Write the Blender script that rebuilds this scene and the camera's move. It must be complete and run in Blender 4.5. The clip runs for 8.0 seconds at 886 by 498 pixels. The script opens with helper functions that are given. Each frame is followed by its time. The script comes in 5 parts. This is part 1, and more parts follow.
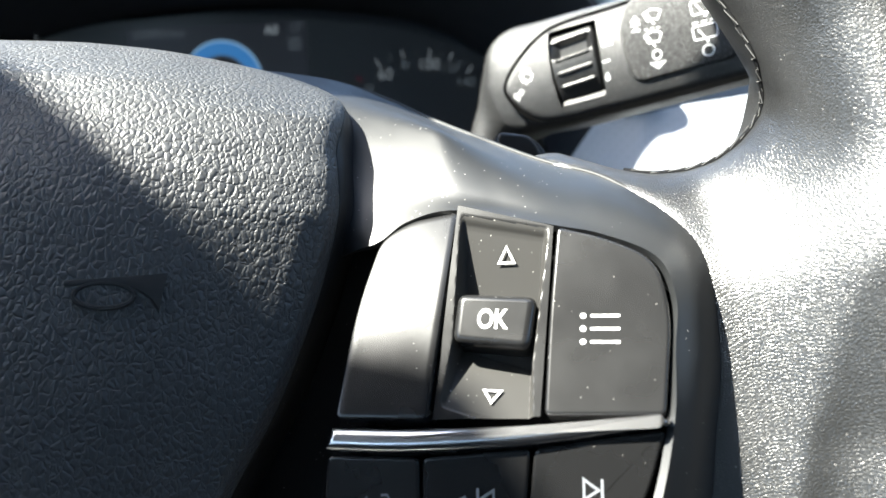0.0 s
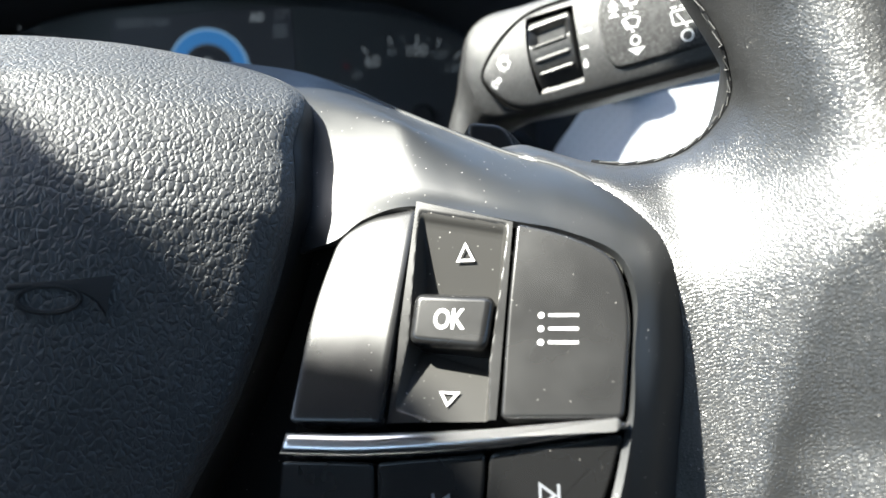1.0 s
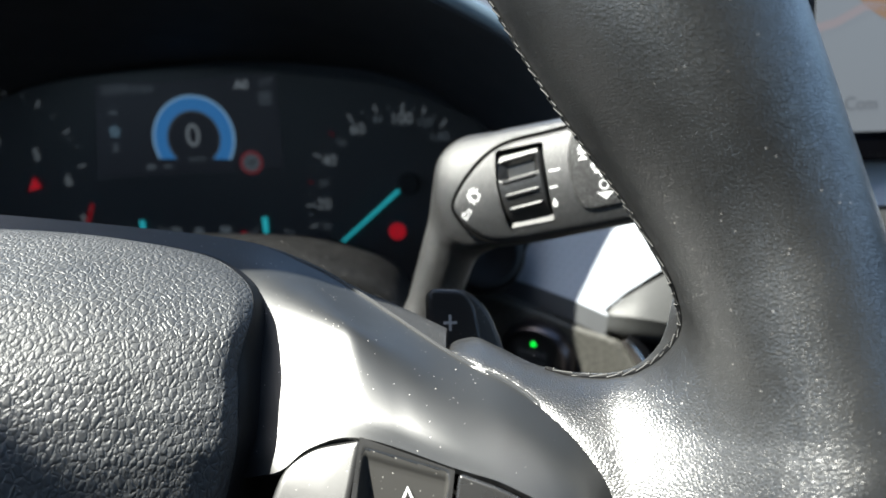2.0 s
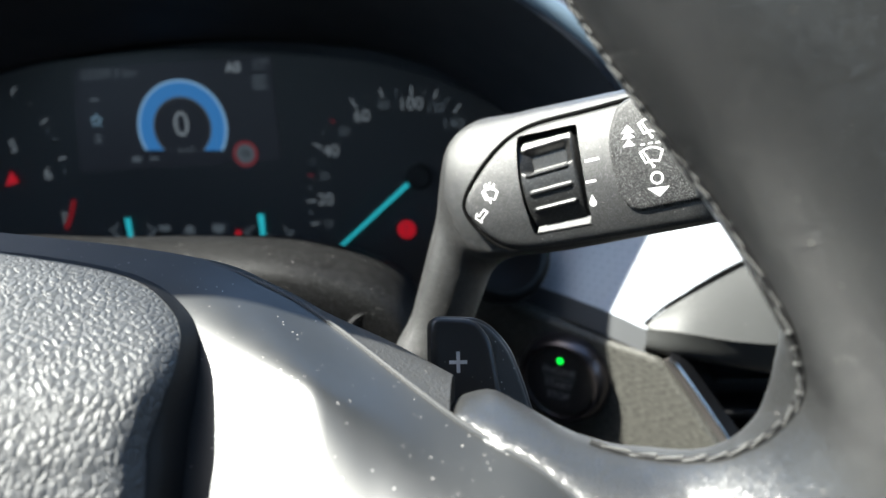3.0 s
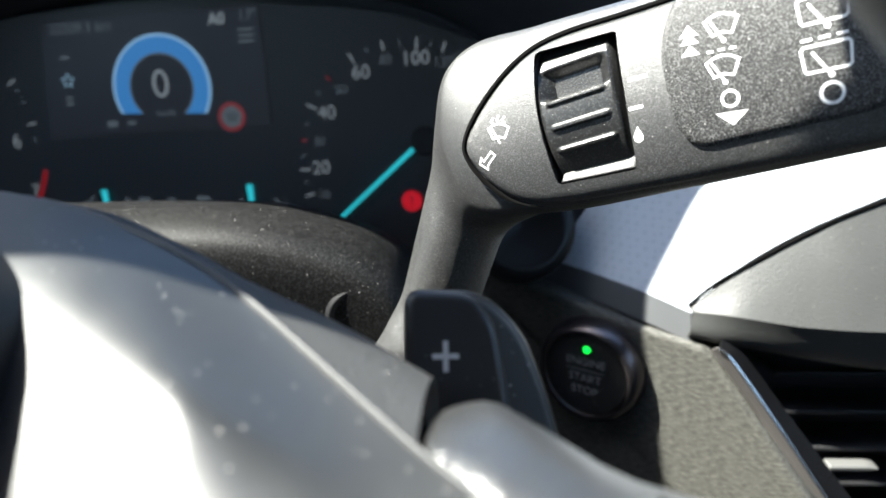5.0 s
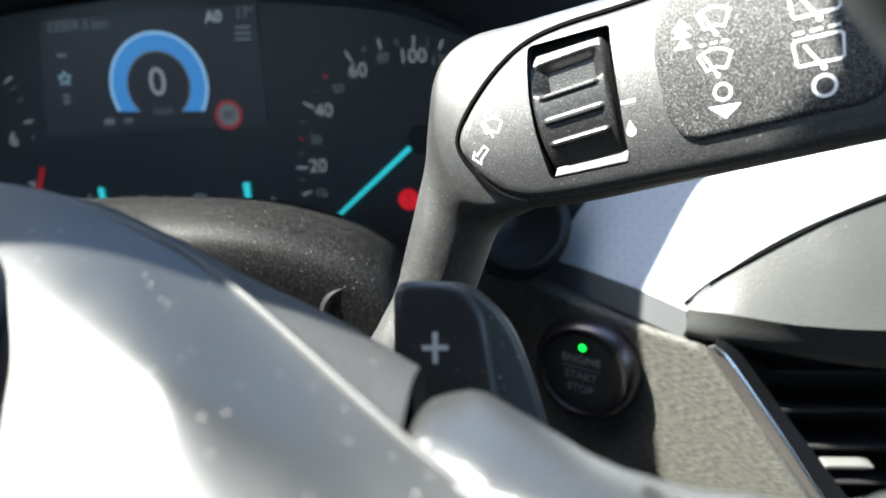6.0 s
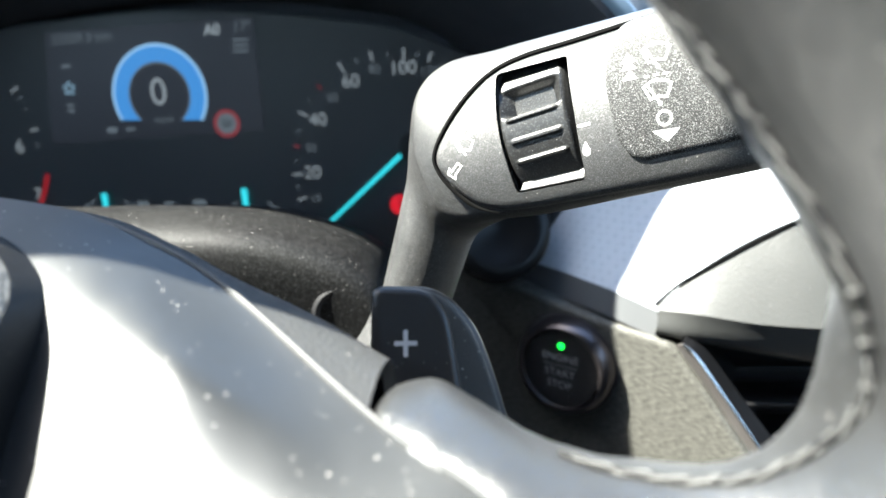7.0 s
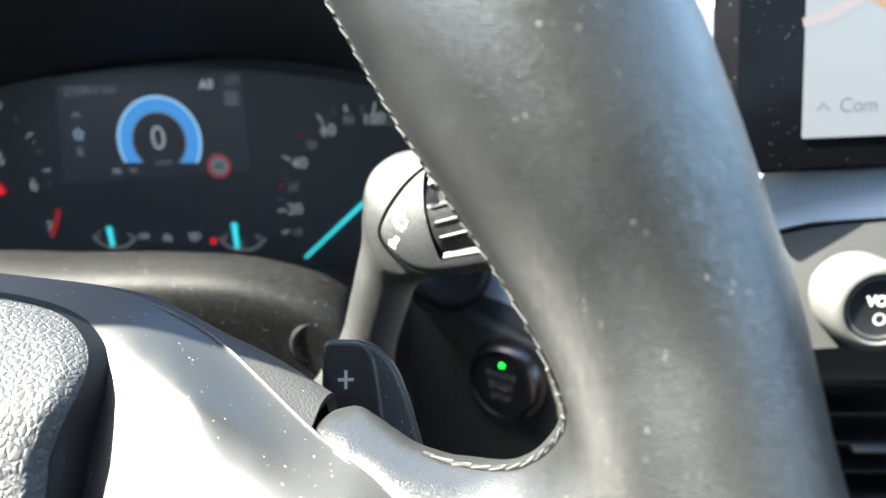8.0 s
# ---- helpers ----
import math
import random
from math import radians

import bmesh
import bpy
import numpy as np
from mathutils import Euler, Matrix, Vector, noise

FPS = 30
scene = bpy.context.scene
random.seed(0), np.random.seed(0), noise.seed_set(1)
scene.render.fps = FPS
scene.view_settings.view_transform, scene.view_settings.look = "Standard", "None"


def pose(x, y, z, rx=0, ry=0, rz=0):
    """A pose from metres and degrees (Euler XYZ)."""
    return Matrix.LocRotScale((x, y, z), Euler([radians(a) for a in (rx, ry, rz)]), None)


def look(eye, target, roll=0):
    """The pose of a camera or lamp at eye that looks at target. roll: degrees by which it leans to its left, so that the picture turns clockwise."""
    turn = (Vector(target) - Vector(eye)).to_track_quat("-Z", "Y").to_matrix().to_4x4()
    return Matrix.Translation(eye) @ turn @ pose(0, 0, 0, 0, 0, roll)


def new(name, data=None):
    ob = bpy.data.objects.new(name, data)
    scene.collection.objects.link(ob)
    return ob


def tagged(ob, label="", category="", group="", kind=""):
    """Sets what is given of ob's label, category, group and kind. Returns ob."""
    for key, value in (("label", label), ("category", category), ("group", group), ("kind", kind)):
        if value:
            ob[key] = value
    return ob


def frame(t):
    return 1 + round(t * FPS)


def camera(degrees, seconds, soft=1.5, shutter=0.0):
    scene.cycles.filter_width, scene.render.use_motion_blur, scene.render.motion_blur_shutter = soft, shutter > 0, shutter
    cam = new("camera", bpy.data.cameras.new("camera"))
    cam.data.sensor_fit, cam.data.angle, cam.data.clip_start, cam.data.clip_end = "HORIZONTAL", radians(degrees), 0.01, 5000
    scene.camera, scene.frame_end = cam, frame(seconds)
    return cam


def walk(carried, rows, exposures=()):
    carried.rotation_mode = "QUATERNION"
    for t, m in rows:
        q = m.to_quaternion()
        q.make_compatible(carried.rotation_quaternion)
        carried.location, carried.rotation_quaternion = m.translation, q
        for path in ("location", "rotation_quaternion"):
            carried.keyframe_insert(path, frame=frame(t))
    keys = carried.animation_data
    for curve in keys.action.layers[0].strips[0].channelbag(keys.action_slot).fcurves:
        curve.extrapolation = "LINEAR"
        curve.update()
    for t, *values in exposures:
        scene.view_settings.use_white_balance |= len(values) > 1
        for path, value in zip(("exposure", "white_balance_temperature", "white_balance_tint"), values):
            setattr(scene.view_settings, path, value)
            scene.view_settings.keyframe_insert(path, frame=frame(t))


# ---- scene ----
cam = camera(61.9, 8.0)
cam.data.dof.use_dof, cam.data.dof.focus_distance, cam.data.dof.aperture_fstop = True, 0.128, 19.0
# seconds, eye in metres, yaw, pitch and roll in degrees
PATH = [
    (0, 0.01057, 0.01223, 1.01310, -0.285, -14.347, 0.434),
    (0.5, 0.01523, 0.01699, 1.00795, -0.325, -14.738, 0.125),
    (1, 0.01784, 0.01602, 1.01419, -0.009, -15.517, -0.214),
    (1.5, 0.01932, 0.02099, 1.03681, 0.121, -15.937, -0.246),
    (2, 0.02757, 0.02857, 1.05025, 0.327, -15.843, -0.354),
    (2.2, 0.02854, 0.03040, 1.05452, 0.606, -15.972, -0.643),
    (3.5, 0.03052, 0.09338, 1.03185, 2.415, -16.952, -0.613),
    (4, 0.03195, 0.10254, 1.02546, 2.686, -17.507, -0.597),
    (5.3, 0.03371, 0.10483, 1.02729, 3.663, -17.539, -1.545),
    (5.5, 0.03454, 0.10511, 1.02717, 3.588, -17.416, -1.352),
    (6, 0.03394, 0.10446, 1.02583, 3.500, -17.445, -1.309),
    (6.5, 0.03552, 0.10112, 1.02704, 3.437, -17.456, -1.315),
    (7, 0.03847, 0.09209, 1.03095, 3.336, -17.416, -1.322),
    (7.5, 0.04323, 0.07457, 1.04018, 3.079, -17.416, -1.296),
    (8, 0.05297, 0.05305, 1.05558, 2.549, -17.109, -1.183),
]


def eye_pose(x, y, z, yaw, pitch, roll):
    return pose(x, y, z, 0, 0, yaw) @ pose(0, 0, 0, 90 + pitch) @ pose(0, 0, 0, 0, 0, roll)


EXPOSURES = [(0.0, 2.8, 6580, 4), (1.0, 2.64, 6550, 4), (1.5, 2.57, 6500, 4), (2.2, 2.12, 6500, 4), (3.5, 2.84, 6450, 4), (4.0, 2.8, 6450, 4), (5.5, 2.96, 6500, 4), (6.5, 3.36, 6500, 3), (7.0, 3.56, 6550, 3), (7.5, 3.68, 6650, 3), (8.0, 3.7, 6800, 2)]
walk(cam, [(t, eye_pose(*row)) for t, *row in PATH], EXPOSURES)

# ---- light ----
SUN_TO = Vector((-0.6, -0.08, 0.796)).normalized()
world = bpy.data.worlds.new("sky")
scene.world = world
world.use_nodes = True
sky = world.node_tree.nodes.new("ShaderNodeTexSky")
sky.sky_type, sky.sun_disc = "NISHITA", False
sky.sun_elevation = math.asin(SUN_TO.z)
sky.sun_rotation = math.atan2(SUN_TO.x, SUN_TO.y)
back = world.node_tree.nodes["Background"]
back.inputs["Strength"].default_value = 0.118
world.node_tree.links.new(sky.outputs[0], back.inputs["Color"])
sun = new("sun", bpy.data.lights.new("sun", "SUN"))
sun.data.energy, sun.data.angle, sun.data.color = 5.0, radians(0.6), (1.0, 0.96, 0.9)
sun.matrix_world = look(SUN_TO * 3 + Vector((0, 0.2, 1)), (0, 0.2, 1))


# ---- materials ----
def material(name, color, rough=0.5, metal=0.0, spec=0.5, coat=0.0, coat_rough=0.1):
    m = bpy.data.materials.new(name)
    m.use_nodes = True
    b = m.node_tree.nodes["Principled BSDF"]
    b.inputs["Base Color"].default_value = (*color, 1)
    b.inputs["Roughness"].default_value = rough
    b.inputs["Metallic"].default_value = metal
    b.inputs["Specular IOR Level"].default_value = spec
    b.inputs["Coat Weight"].default_value = coat
    b.inputs["Coat Roughness"].default_value = coat_rough
    return m


def nodes_of(m):
    t = m.node_tree
    return t, t.nodes["Principled BSDF"], t.nodes.new("ShaderNodeTexCoord").outputs["Object"]


def ramp(t, source, stops):
    r = t.nodes.new("ShaderNodeValToRGB")
    while len(r.color_ramp.elements) < len(stops):
        r.color_ramp.elements.new(0.5)
    for e, (p, c) in zip(r.color_ramp.elements, stops):
        e.position, e.color = p, (*c, 1) if len(c) == 3 else c
    t.links.new(source, r.inputs[0])
    return r.outputs[0]


def tex_noise(t, co, scale, detail=4, rough=0.6):
    n = t.nodes.new("ShaderNodeTexNoise")
    n.inputs["Scale"].default_value, n.inputs["Detail"].default_value, n.inputs["Roughness"].default_value = scale, detail, rough
    t.links.new(co, n.inputs["Vector"])
    return n


def bump(t, b, height, strength, distance, normal=None):
    n = t.nodes.new("ShaderNodeBump")
    n.inputs["Strength"].default_value, n.inputs["Distance"].default_value = strength, distance
    t.links.new(height, n.inputs["Height"])
    if normal:
        t.links.new(normal, n.inputs["Normal"])
    t.links.new(n.outputs[0], b.inputs["Normal"])
    return n.outputs[0]


def grey(v):
    return (v, v, v)


def mix_colors(t, fac, c1, c2):
    m = t.nodes.new("ShaderNodeMix")
    m.data_type = "RGBA"
    t.links.new(fac, m.inputs[0])
    for slot, c in ((6, c1), (7, c2)):
        if isinstance(c, tuple):
            m.inputs[slot].default_value = (*c, 1)
        else:
            t.links.new(c, m.inputs[slot])
    return m.outputs[2]


def leather(name, color, cell, depth, rough, stretch=(1, 1, 1), fine=0.3, swell_by=2.0, spec=0.5, wander=1.0, dust=0.0):
    """Grained leather: uneven pebbles of about that size in metres between narrow creases."""
    m = material(name, color, rough, spec=spec)
    t, b, co = nodes_of(m)
    mapping = t.nodes.new("ShaderNodeMapping")
    mapping.inputs["Scale"].default_value = stretch
    t.links.new(co, mapping.inputs[0])
    warp = tex_noise(t, mapping.outputs[0], 0.9 / cell, 2)
    add = t.nodes.new("ShaderNodeMix")
    add.data_type = "VECTOR"
    add.inputs[0].default_value = cell * wander
    t.links.new(mapping.outputs[0], add.inputs[4])
    t.links.new(warp.outputs["Color"], add.inputs[5])
    v = t.nodes.new("ShaderNodeTexVoronoi")
    v.inputs["Scale"].default_value = 1 / cell
    v.feature = "DISTANCE_TO_EDGE"
    t.links.new(add.outputs[1], v.inputs["Vector"])
    grain = ramp(t, v.outputs["Distance"], [(0.0, grey(0)), (0.1, grey(0.45)), (0.24, grey(0.85)), (0.5, grey(1))])
    grain.node.color_ramp.interpolation = "B_SPLINE"
    swell = tex_noise(t, co, 0.3 / cell, 2)
    small = tex_noise(t, co, 3.0 / cell, 3)
    n1 = bump(t, b, swell.outputs["Fac"], 0.5, depth * swell_by)
    n2 = bump(t, b, grain, 1.0, depth, n1)
    bump(t, b, small.outputs["Fac"], 0.6, depth * fine, n2)
    blot = tex_noise(t, co, 60, 3)
    hide = mix_colors(t, blot.outputs["Fac"], color, tuple(c * 1.5 for c in color))
    if dust:
        # stray specks of dust, gathered in loose drifts
        specks = t.nodes.new("ShaderNodeTexVoronoi")
        specks.inputs["Scale"].default_value = 620
        t.links.new(co, specks.inputs["Vector"])
        spot = ramp(t, specks.outputs["Distance"], [(0.05, grey(dust)), (0.085, grey(0))])
        drift = ramp(t, tex_noise(t, co, 110, 3).outputs["Fac"], [(0.5, grey(0)), (0.6, grey(1))])
        both = t.nodes.new("ShaderNodeMath")
        both.operation = "MULTIPLY"
        t.links.new(spot, both.inputs[0])
        t.links.new(drift, both.inputs[1])
        hide = mix_colors(t, both.outputs[0], hide, (0.5, 0.48, 0.45))
    t.links.new(hide, b.inputs["Base Color"])
    t.links.new(ramp(t, blot.outputs["Fac"], [(0.3, grey(rough - 0.05)), (0.7, grey(rough + 0.06))]), b.inputs["Roughness"])
    return m


def plastic(name, color, rough, grain=0.0004, depth=0.00006, dust=0.25, spec=0.5, speck=420, speck_size=0.085, sparkle=0.0):
    """Moulded plastic with a fine spark-eroded grain, smears and specks of dust."""
    m = material(name, color, rough, spec=spec)
    t, b, co = nodes_of(m)
    fine = tex_noise(t, co, 1 / grain, 2)
    bump(t, b, fine.outputs["Fac"], 0.8, depth)
    smear = tex_noise(t, co, 45, 4)
    t.links.new(ramp(t, smear.outputs["Fac"], [(0.3, grey(max(rough - 0.06, 0.05))), (0.75, grey(rough + 0.08))]), b.inputs["Roughness"])
    v = t.nodes.new("ShaderNodeTexVoronoi")
    v.inputs["Scale"].default_value = speck
    v.inputs["Randomness"].default_value = 1.0
    t.links.new(co, v.inputs["Vector"])
    spot = ramp(t, v.outputs["Distance"], [(speck_size * 0.6, grey(dust)), (speck_size, grey(0))])
    gate = ramp(t, tex_noise(t, co, 150, 3).outputs["Fac"], [(0.46, grey(0)), (0.58, grey(1))])
    both = t.nodes.new("ShaderNodeMath")
    both.operation = "MULTIPLY"
    t.links.new(spot, both.inputs[0])
    t.links.new(gate, both.inputs[1])
    ground = color
    if sparkle:
        # glints of the grain, painted as lighter flecks in the base colour
        painted_glints = ramp(t, tex_noise(t, co, 1 / grain, 1, 0.3).outputs["Fac"], [(0.54, grey(0)), (0.66, grey(1))])
        ground = mix_colors(t, painted_glints, tuple(c * 0.45 for c in color), tuple(c + sparkle for c in color))
    t.links.new(mix_colors(t, both.outputs[0], ground, (0.55, 0.53, 0.5)), b.inputs["Base Color"])
    return m


def glow(name, color, strength):
    m = material(name, (0.01, 0.01, 0.01), 0.4)
    b = m.node_tree.nodes["Principled BSDF"]
    b.inputs["Emission Color"].default_value = (*color, 1)
    b.inputs["Emission Strength"].default_value = strength
    return m


M_AIRBAG = leather("grained cover", (0.031, 0.0327, 0.035), 0.00125, 0.00018, 0.5, (1.15, 0.8, 1), spec=0.55, swell_by=0.15, wander=1.05, fine=0.1)
M_RIM = leather("rim leather", (0.013, 0.0132, 0.0133), 0.0005, 0.00004, 0.33, (0.85, 1.1, 1), fine=0.05, swell_by=0.05, spec=1.0, wander=0.3, dust=0.8)
M_RIM.node_tree.nodes["Principled BSDF"].inputs["IOR"].default_value = 1.58
M_BLACK = plastic("black plastic", (0.013, 0.013, 0.014), 0.38, grain=0.00015, depth=0.00002, dust=0.5, speck=800, speck_size=0.1)
M_GLOSS = plastic("glossy black plastic", (0.005, 0.005, 0.0055), 0.3, depth=0.00001, dust=0.1, spec=0.2)
M_BUTTON = plastic("button plastic", (0.013, 0.013, 0.0133), 0.27, grain=0.00015, depth=0.000006, dust=0.5, spec=0.5, speck=620, speck_size=0.07)
M_SCOOP = plastic("dusty rocker plastic", (0.036, 0.035, 0.033), 0.58, grain=0.0002, depth=0.00001, dust=0.6, spec=0.15, speck=900, speck_size=0.13)
M_BORDER = plastic("smooth dark border", (0.006, 0.006, 0.0065), 0.5, spec=0.25, dust=0.5, speck=700, speck_size=0.07)
M_HORN = plastic("smooth moulded cover", (0.02, 0.021, 0.022), 0.5, dust=0.0, spec=0.3)
M_BEZEL = plastic("satin grey bezel", (0.012, 0.0128, 0.0135), 0.42, grain=0.0003, depth=0.00001, dust=1.0, spec=0.7, speck=760, speck_size=0.09)
M_CAP = plastic("textured cap", (0.028, 0.028, 0.028), 0.5, grain=0.0005, depth=0.0003, dust=0.4)
M_FLANK = plastic("dusty flank", (0.028, 0.028, 0.028), 0.5, grain=0.0003, depth=0.00008, dust=1.0, spec=0.4, speck=1100, speck_size=0.16)
M_STALK = plastic("stalk plastic", (0.005, 0.005, 0.0051), 0.47, grain=0.00015, depth=0.00014, sparkle=0.08, dust=0.6, spec=0.75, speck=700, speck_size=0.1)
M_SHROUD = plastic("shroud plastic", (0.006, 0.006, 0.0062), 0.5, grain=0.0003, sparkle=0.02, depth=0.00012, dust=1.0, spec=0.12, speck=850, speck_size=0.1)
M_STALK.node_tree.nodes["Principled BSDF"].inputs["IOR"].default_value = 1.6
# white print with the shade of the lower switches put into its grey
M_SHADED_PRINT = material("shaded white print", (0.22, 0.23, 0.25), 0.5)
M_CHROME = material("chrome", (0.62, 0.62, 0.63), 0.27, 1.0)
M_SATIN = material("satin metal", (0.30, 0.28, 0.27), 0.42, 0.9)
M_KNOB = material("satin silver", (0.16, 0.16, 0.155), 0.5, 0.6)
M_WHITE = material("white print", (0.8, 0.8, 0.8), 0.5)
M_PALE = material("pale print", (0.45, 0.46, 0.48), 0.5)
M_SILVER = plastic("silver trim", (0.42, 0.45, 0.49), 0.38, grain=0.0008, depth=0.00003, dust=0.1)


def dotted(m, pitch):
    """Adds a fine regular pattern of pressed dots to a plastic."""
    t, b, co = nodes_of(m)
    v = t.nodes.new("ShaderNodeTexVoronoi")
    v.inputs["Scale"].default_value, v.inputs["Randomness"].default_value = 1 / pitch, 0.0
    t.links.new(co, v.inputs["Vector"])
    height = ramp(t, v.outputs["Distance"], [(0.3, grey(0)), (0.42, grey(1))])
    bump(t, b, height, 0.2, 0.00015)
    t.links.new(mix_colors(t, height, (0.38, 0.41, 0.45), (0.42, 0.45, 0.49)), b.inputs["Base Color"])


dotted(M_SILVER, 0.0022)
M_CONSOLE = plastic("grey console", (0.036, 0.037, 0.036), 0.5, grain=0.0006, depth=0.00015, dust=0.2)
M_BRUSHED = plastic("brushed panel", (0.15, 0.15, 0.135), 0.45, dust=0.2, spec=0.2)
bt, bb, bco = nodes_of(M_BRUSHED)
bmap = bt.nodes.new("ShaderNodeMapping")
bmap.inputs["Rotation"].default_value, bmap.inputs["Scale"].default_value = (0, 0, radians(-35)), (0.22, 1, 1)
bt.links.new(bco, bmap.inputs[0])
streak = tex_noise(bt, bmap.outputs[0], 1900, 4)
bt.links.new(mix_colors(bt, ramp(bt, streak.outputs["Fac"], [(0.35, grey(0)), (0.7, grey(1))]), (0.03, 0.03, 0.027), (0.1, 0.098, 0.088)), bb.inputs["Base Color"])
bump(bt, bb, streak.outputs["Fac"], 0.6, 0.0002)
M_DARK = material("dark void", (0.01, 0.01, 0.011), 0.6)
M_HOOD = plastic("hood lining", (0.052, 0.055, 0.064), 0.7, dust=0.0, spec=0.25)
M_DIAL = material("dial face", (0.062, 0.061, 0.065), 0.35, spec=0.3)
M_STITCH = material("stitch thread", (0.08, 0.08, 0.078), 0.6)
M_GAP = material("gap", (0.003, 0.003, 0.003), 0.9, spec=0.05)


# ---- building helpers ----
def part(name, data, mat, parent=None, label="", smooth=True):
    """One mesh object under a thing or part; data is a bmesh, a mesh or (verts, faces)."""
    if isinstance(data, bmesh.types.BMesh):
        me = bpy.data.meshes.new(name)
        bmesh.ops.recalc_face_normals(data, faces=data.faces)
        data.to_mesh(me)
        data.free()
    elif isinstance(data, tuple):
        me = bpy.data.meshes.new(name)
        me.from_pydata([tuple(map(float, v)) for v in data[0]], [], [tuple(map(int, f)) for f in data[1]])
    else:
        me = data
    me.materials.clear()
    me.materials.append(mat)
    if smooth:
        me.polygons.foreach_set("use_smooth", [True] * len(me.polygons))
        me.set_sharp_from_angle(angle=radians(40))
    me.update()
    ob = new(name, me)
    if parent:
        ob.parent = parent
    if label:
        ob["label"] = label
    return ob


def thing(name, matrix, label, category, group="", kind=""):
    ob = new(name)
    ob.empty_display_size = 0.02
    ob.matrix_world = matrix
    return tagged(ob, label, category, group, kind)


def basis(origin, right, up, normal):
    return Matrix(((right[0], up[0], normal[0], origin[0]), (right[1], up[1], normal[1], origin[1]), (right[2], up[2], normal[2], origin[2]), (0, 0, 0, 1)))


def spline(points, n, closed=False):
    """n points on a Catmull-Rom curve through the given ones."""
    p = np.array(points, float)
    k = len(p)
    out = []
    spans = k if closed else k - 1
    for s in np.linspace(0, spans, n, endpoint=not closed):
        i = min(int(s), spans - 1)
        f = s - i
        if closed:
            a, b, c, d = (p[(i + j) % k] for j in (-1, 0, 1, 2))
        else:
            b, c = p[i], p[i + 1]
            a = p[i - 1] if i else 2 * b - c
            d = p[i + 2] if i + 2 < k else 2 * c - b
        out.append(0.5 * (2 * b + (c - a) * f + (2 * a - 5 * b + 4 * c - d) * f * f + (3 * b - a - 3 * c + d) * f**3))
    return np.array(out)


def grid_faces(rows, cols, wrap=False, flip=False):
    faces = []
    for i in range(rows - 1):
        for j in range(cols if wrap else cols - 1):
            k = (j + 1) % cols
            f = (i * cols + j, i * cols + k, (i + 1) * cols + k, (i + 1) * cols + j)
            faces.append(f[::-1] if flip else f)
    return faces


def loft(guides, along, across, closed=False, flip=False):
    """A smooth sheet through guide curves, each a short list of points."""
    lines = [spline(g, along, closed) for g in guides]
    sheet = np.array([spline([line[j] for line in lines], across) for j in range(along)]).transpose(1, 0, 2)
    return sheet.reshape(-1, 3), grid_faces(across, along, closed, flip)


def solid(sheet, thickness):
    """A sheet given as (verts, faces), thickened along its normals."""
    me = bpy.data.meshes.new("sheet")
    me.from_pydata([tuple(map(float, v)) for v in sheet[0]], [], sheet[1])
    bm = bmesh.new()
    bm.from_mesh(me)
    bpy.data.meshes.remove(me)
    bmesh.ops.recalc_face_normals(bm, faces=bm.faces)
    bmesh.ops.solidify(bm, geom=bm.faces[:], thickness=thickness)
    return bm


def inset_loop(loop, d):
    """A closed flat outline, moved inwards by d."""
    p = np.array(loop, float)
    area = 0.5 * np.sum(p[:, 0] * np.roll(p[:, 1], -1) - np.roll(p[:, 0], -1) * p[:, 1])
    a, b = p - np.roll(p, 1, 0), np.roll(p, -1, 0) - p
    def left(v):
        v = np.stack([-v[:, 1], v[:, 0]], 1)
        return v / np.maximum(np.linalg.norm(v, axis=1, keepdims=True), 1e-9)
    na, nb = left(a), left(b)
    n = na + nb
    n /= np.maximum((n * na).sum(1, keepdims=True), 0.35)
    return p + n * d * (1 if area > 0 else -1)


def slab(outline, low, high, edge, height=None, steps=3):
    """A plate with that outline (metres, in x and y) from low to high, its top edge rounded. height(x, y) adds to z."""
    p = np.array(outline, float)
    rings = [(0.0, low), (0.0, high - edge)]
    rings += [(edge * (1 - math.cos(s * math.pi / 2 / steps)), high - edge + edge * math.sin(s * math.pi / 2 / steps)) for s in range(1, steps + 1)]
    rings.append((edge + 0.0001, high))
    verts, n = [], len(p)
    for d, z in rings:
        q = inset_loop(p, d)
        verts += [(x, y, z + (height(x, y) if height else 0)) for x, y in q]
    faces = grid_faces(len(rings), n, True)
    faces.append(tuple(range(n))[::-1])
    faces.append(tuple(range((len(rings) - 1) * n, len(rings) * n)))
    bm = bmesh.new()
    vs = [bm.verts.new(v) for v in verts]
    for f in faces:
        bm.faces.new([vs[i] for i in f])
    bmesh.ops.triangulate(bm, faces=[f for f in bm.faces if len(f.verts) > 4])
    return bm


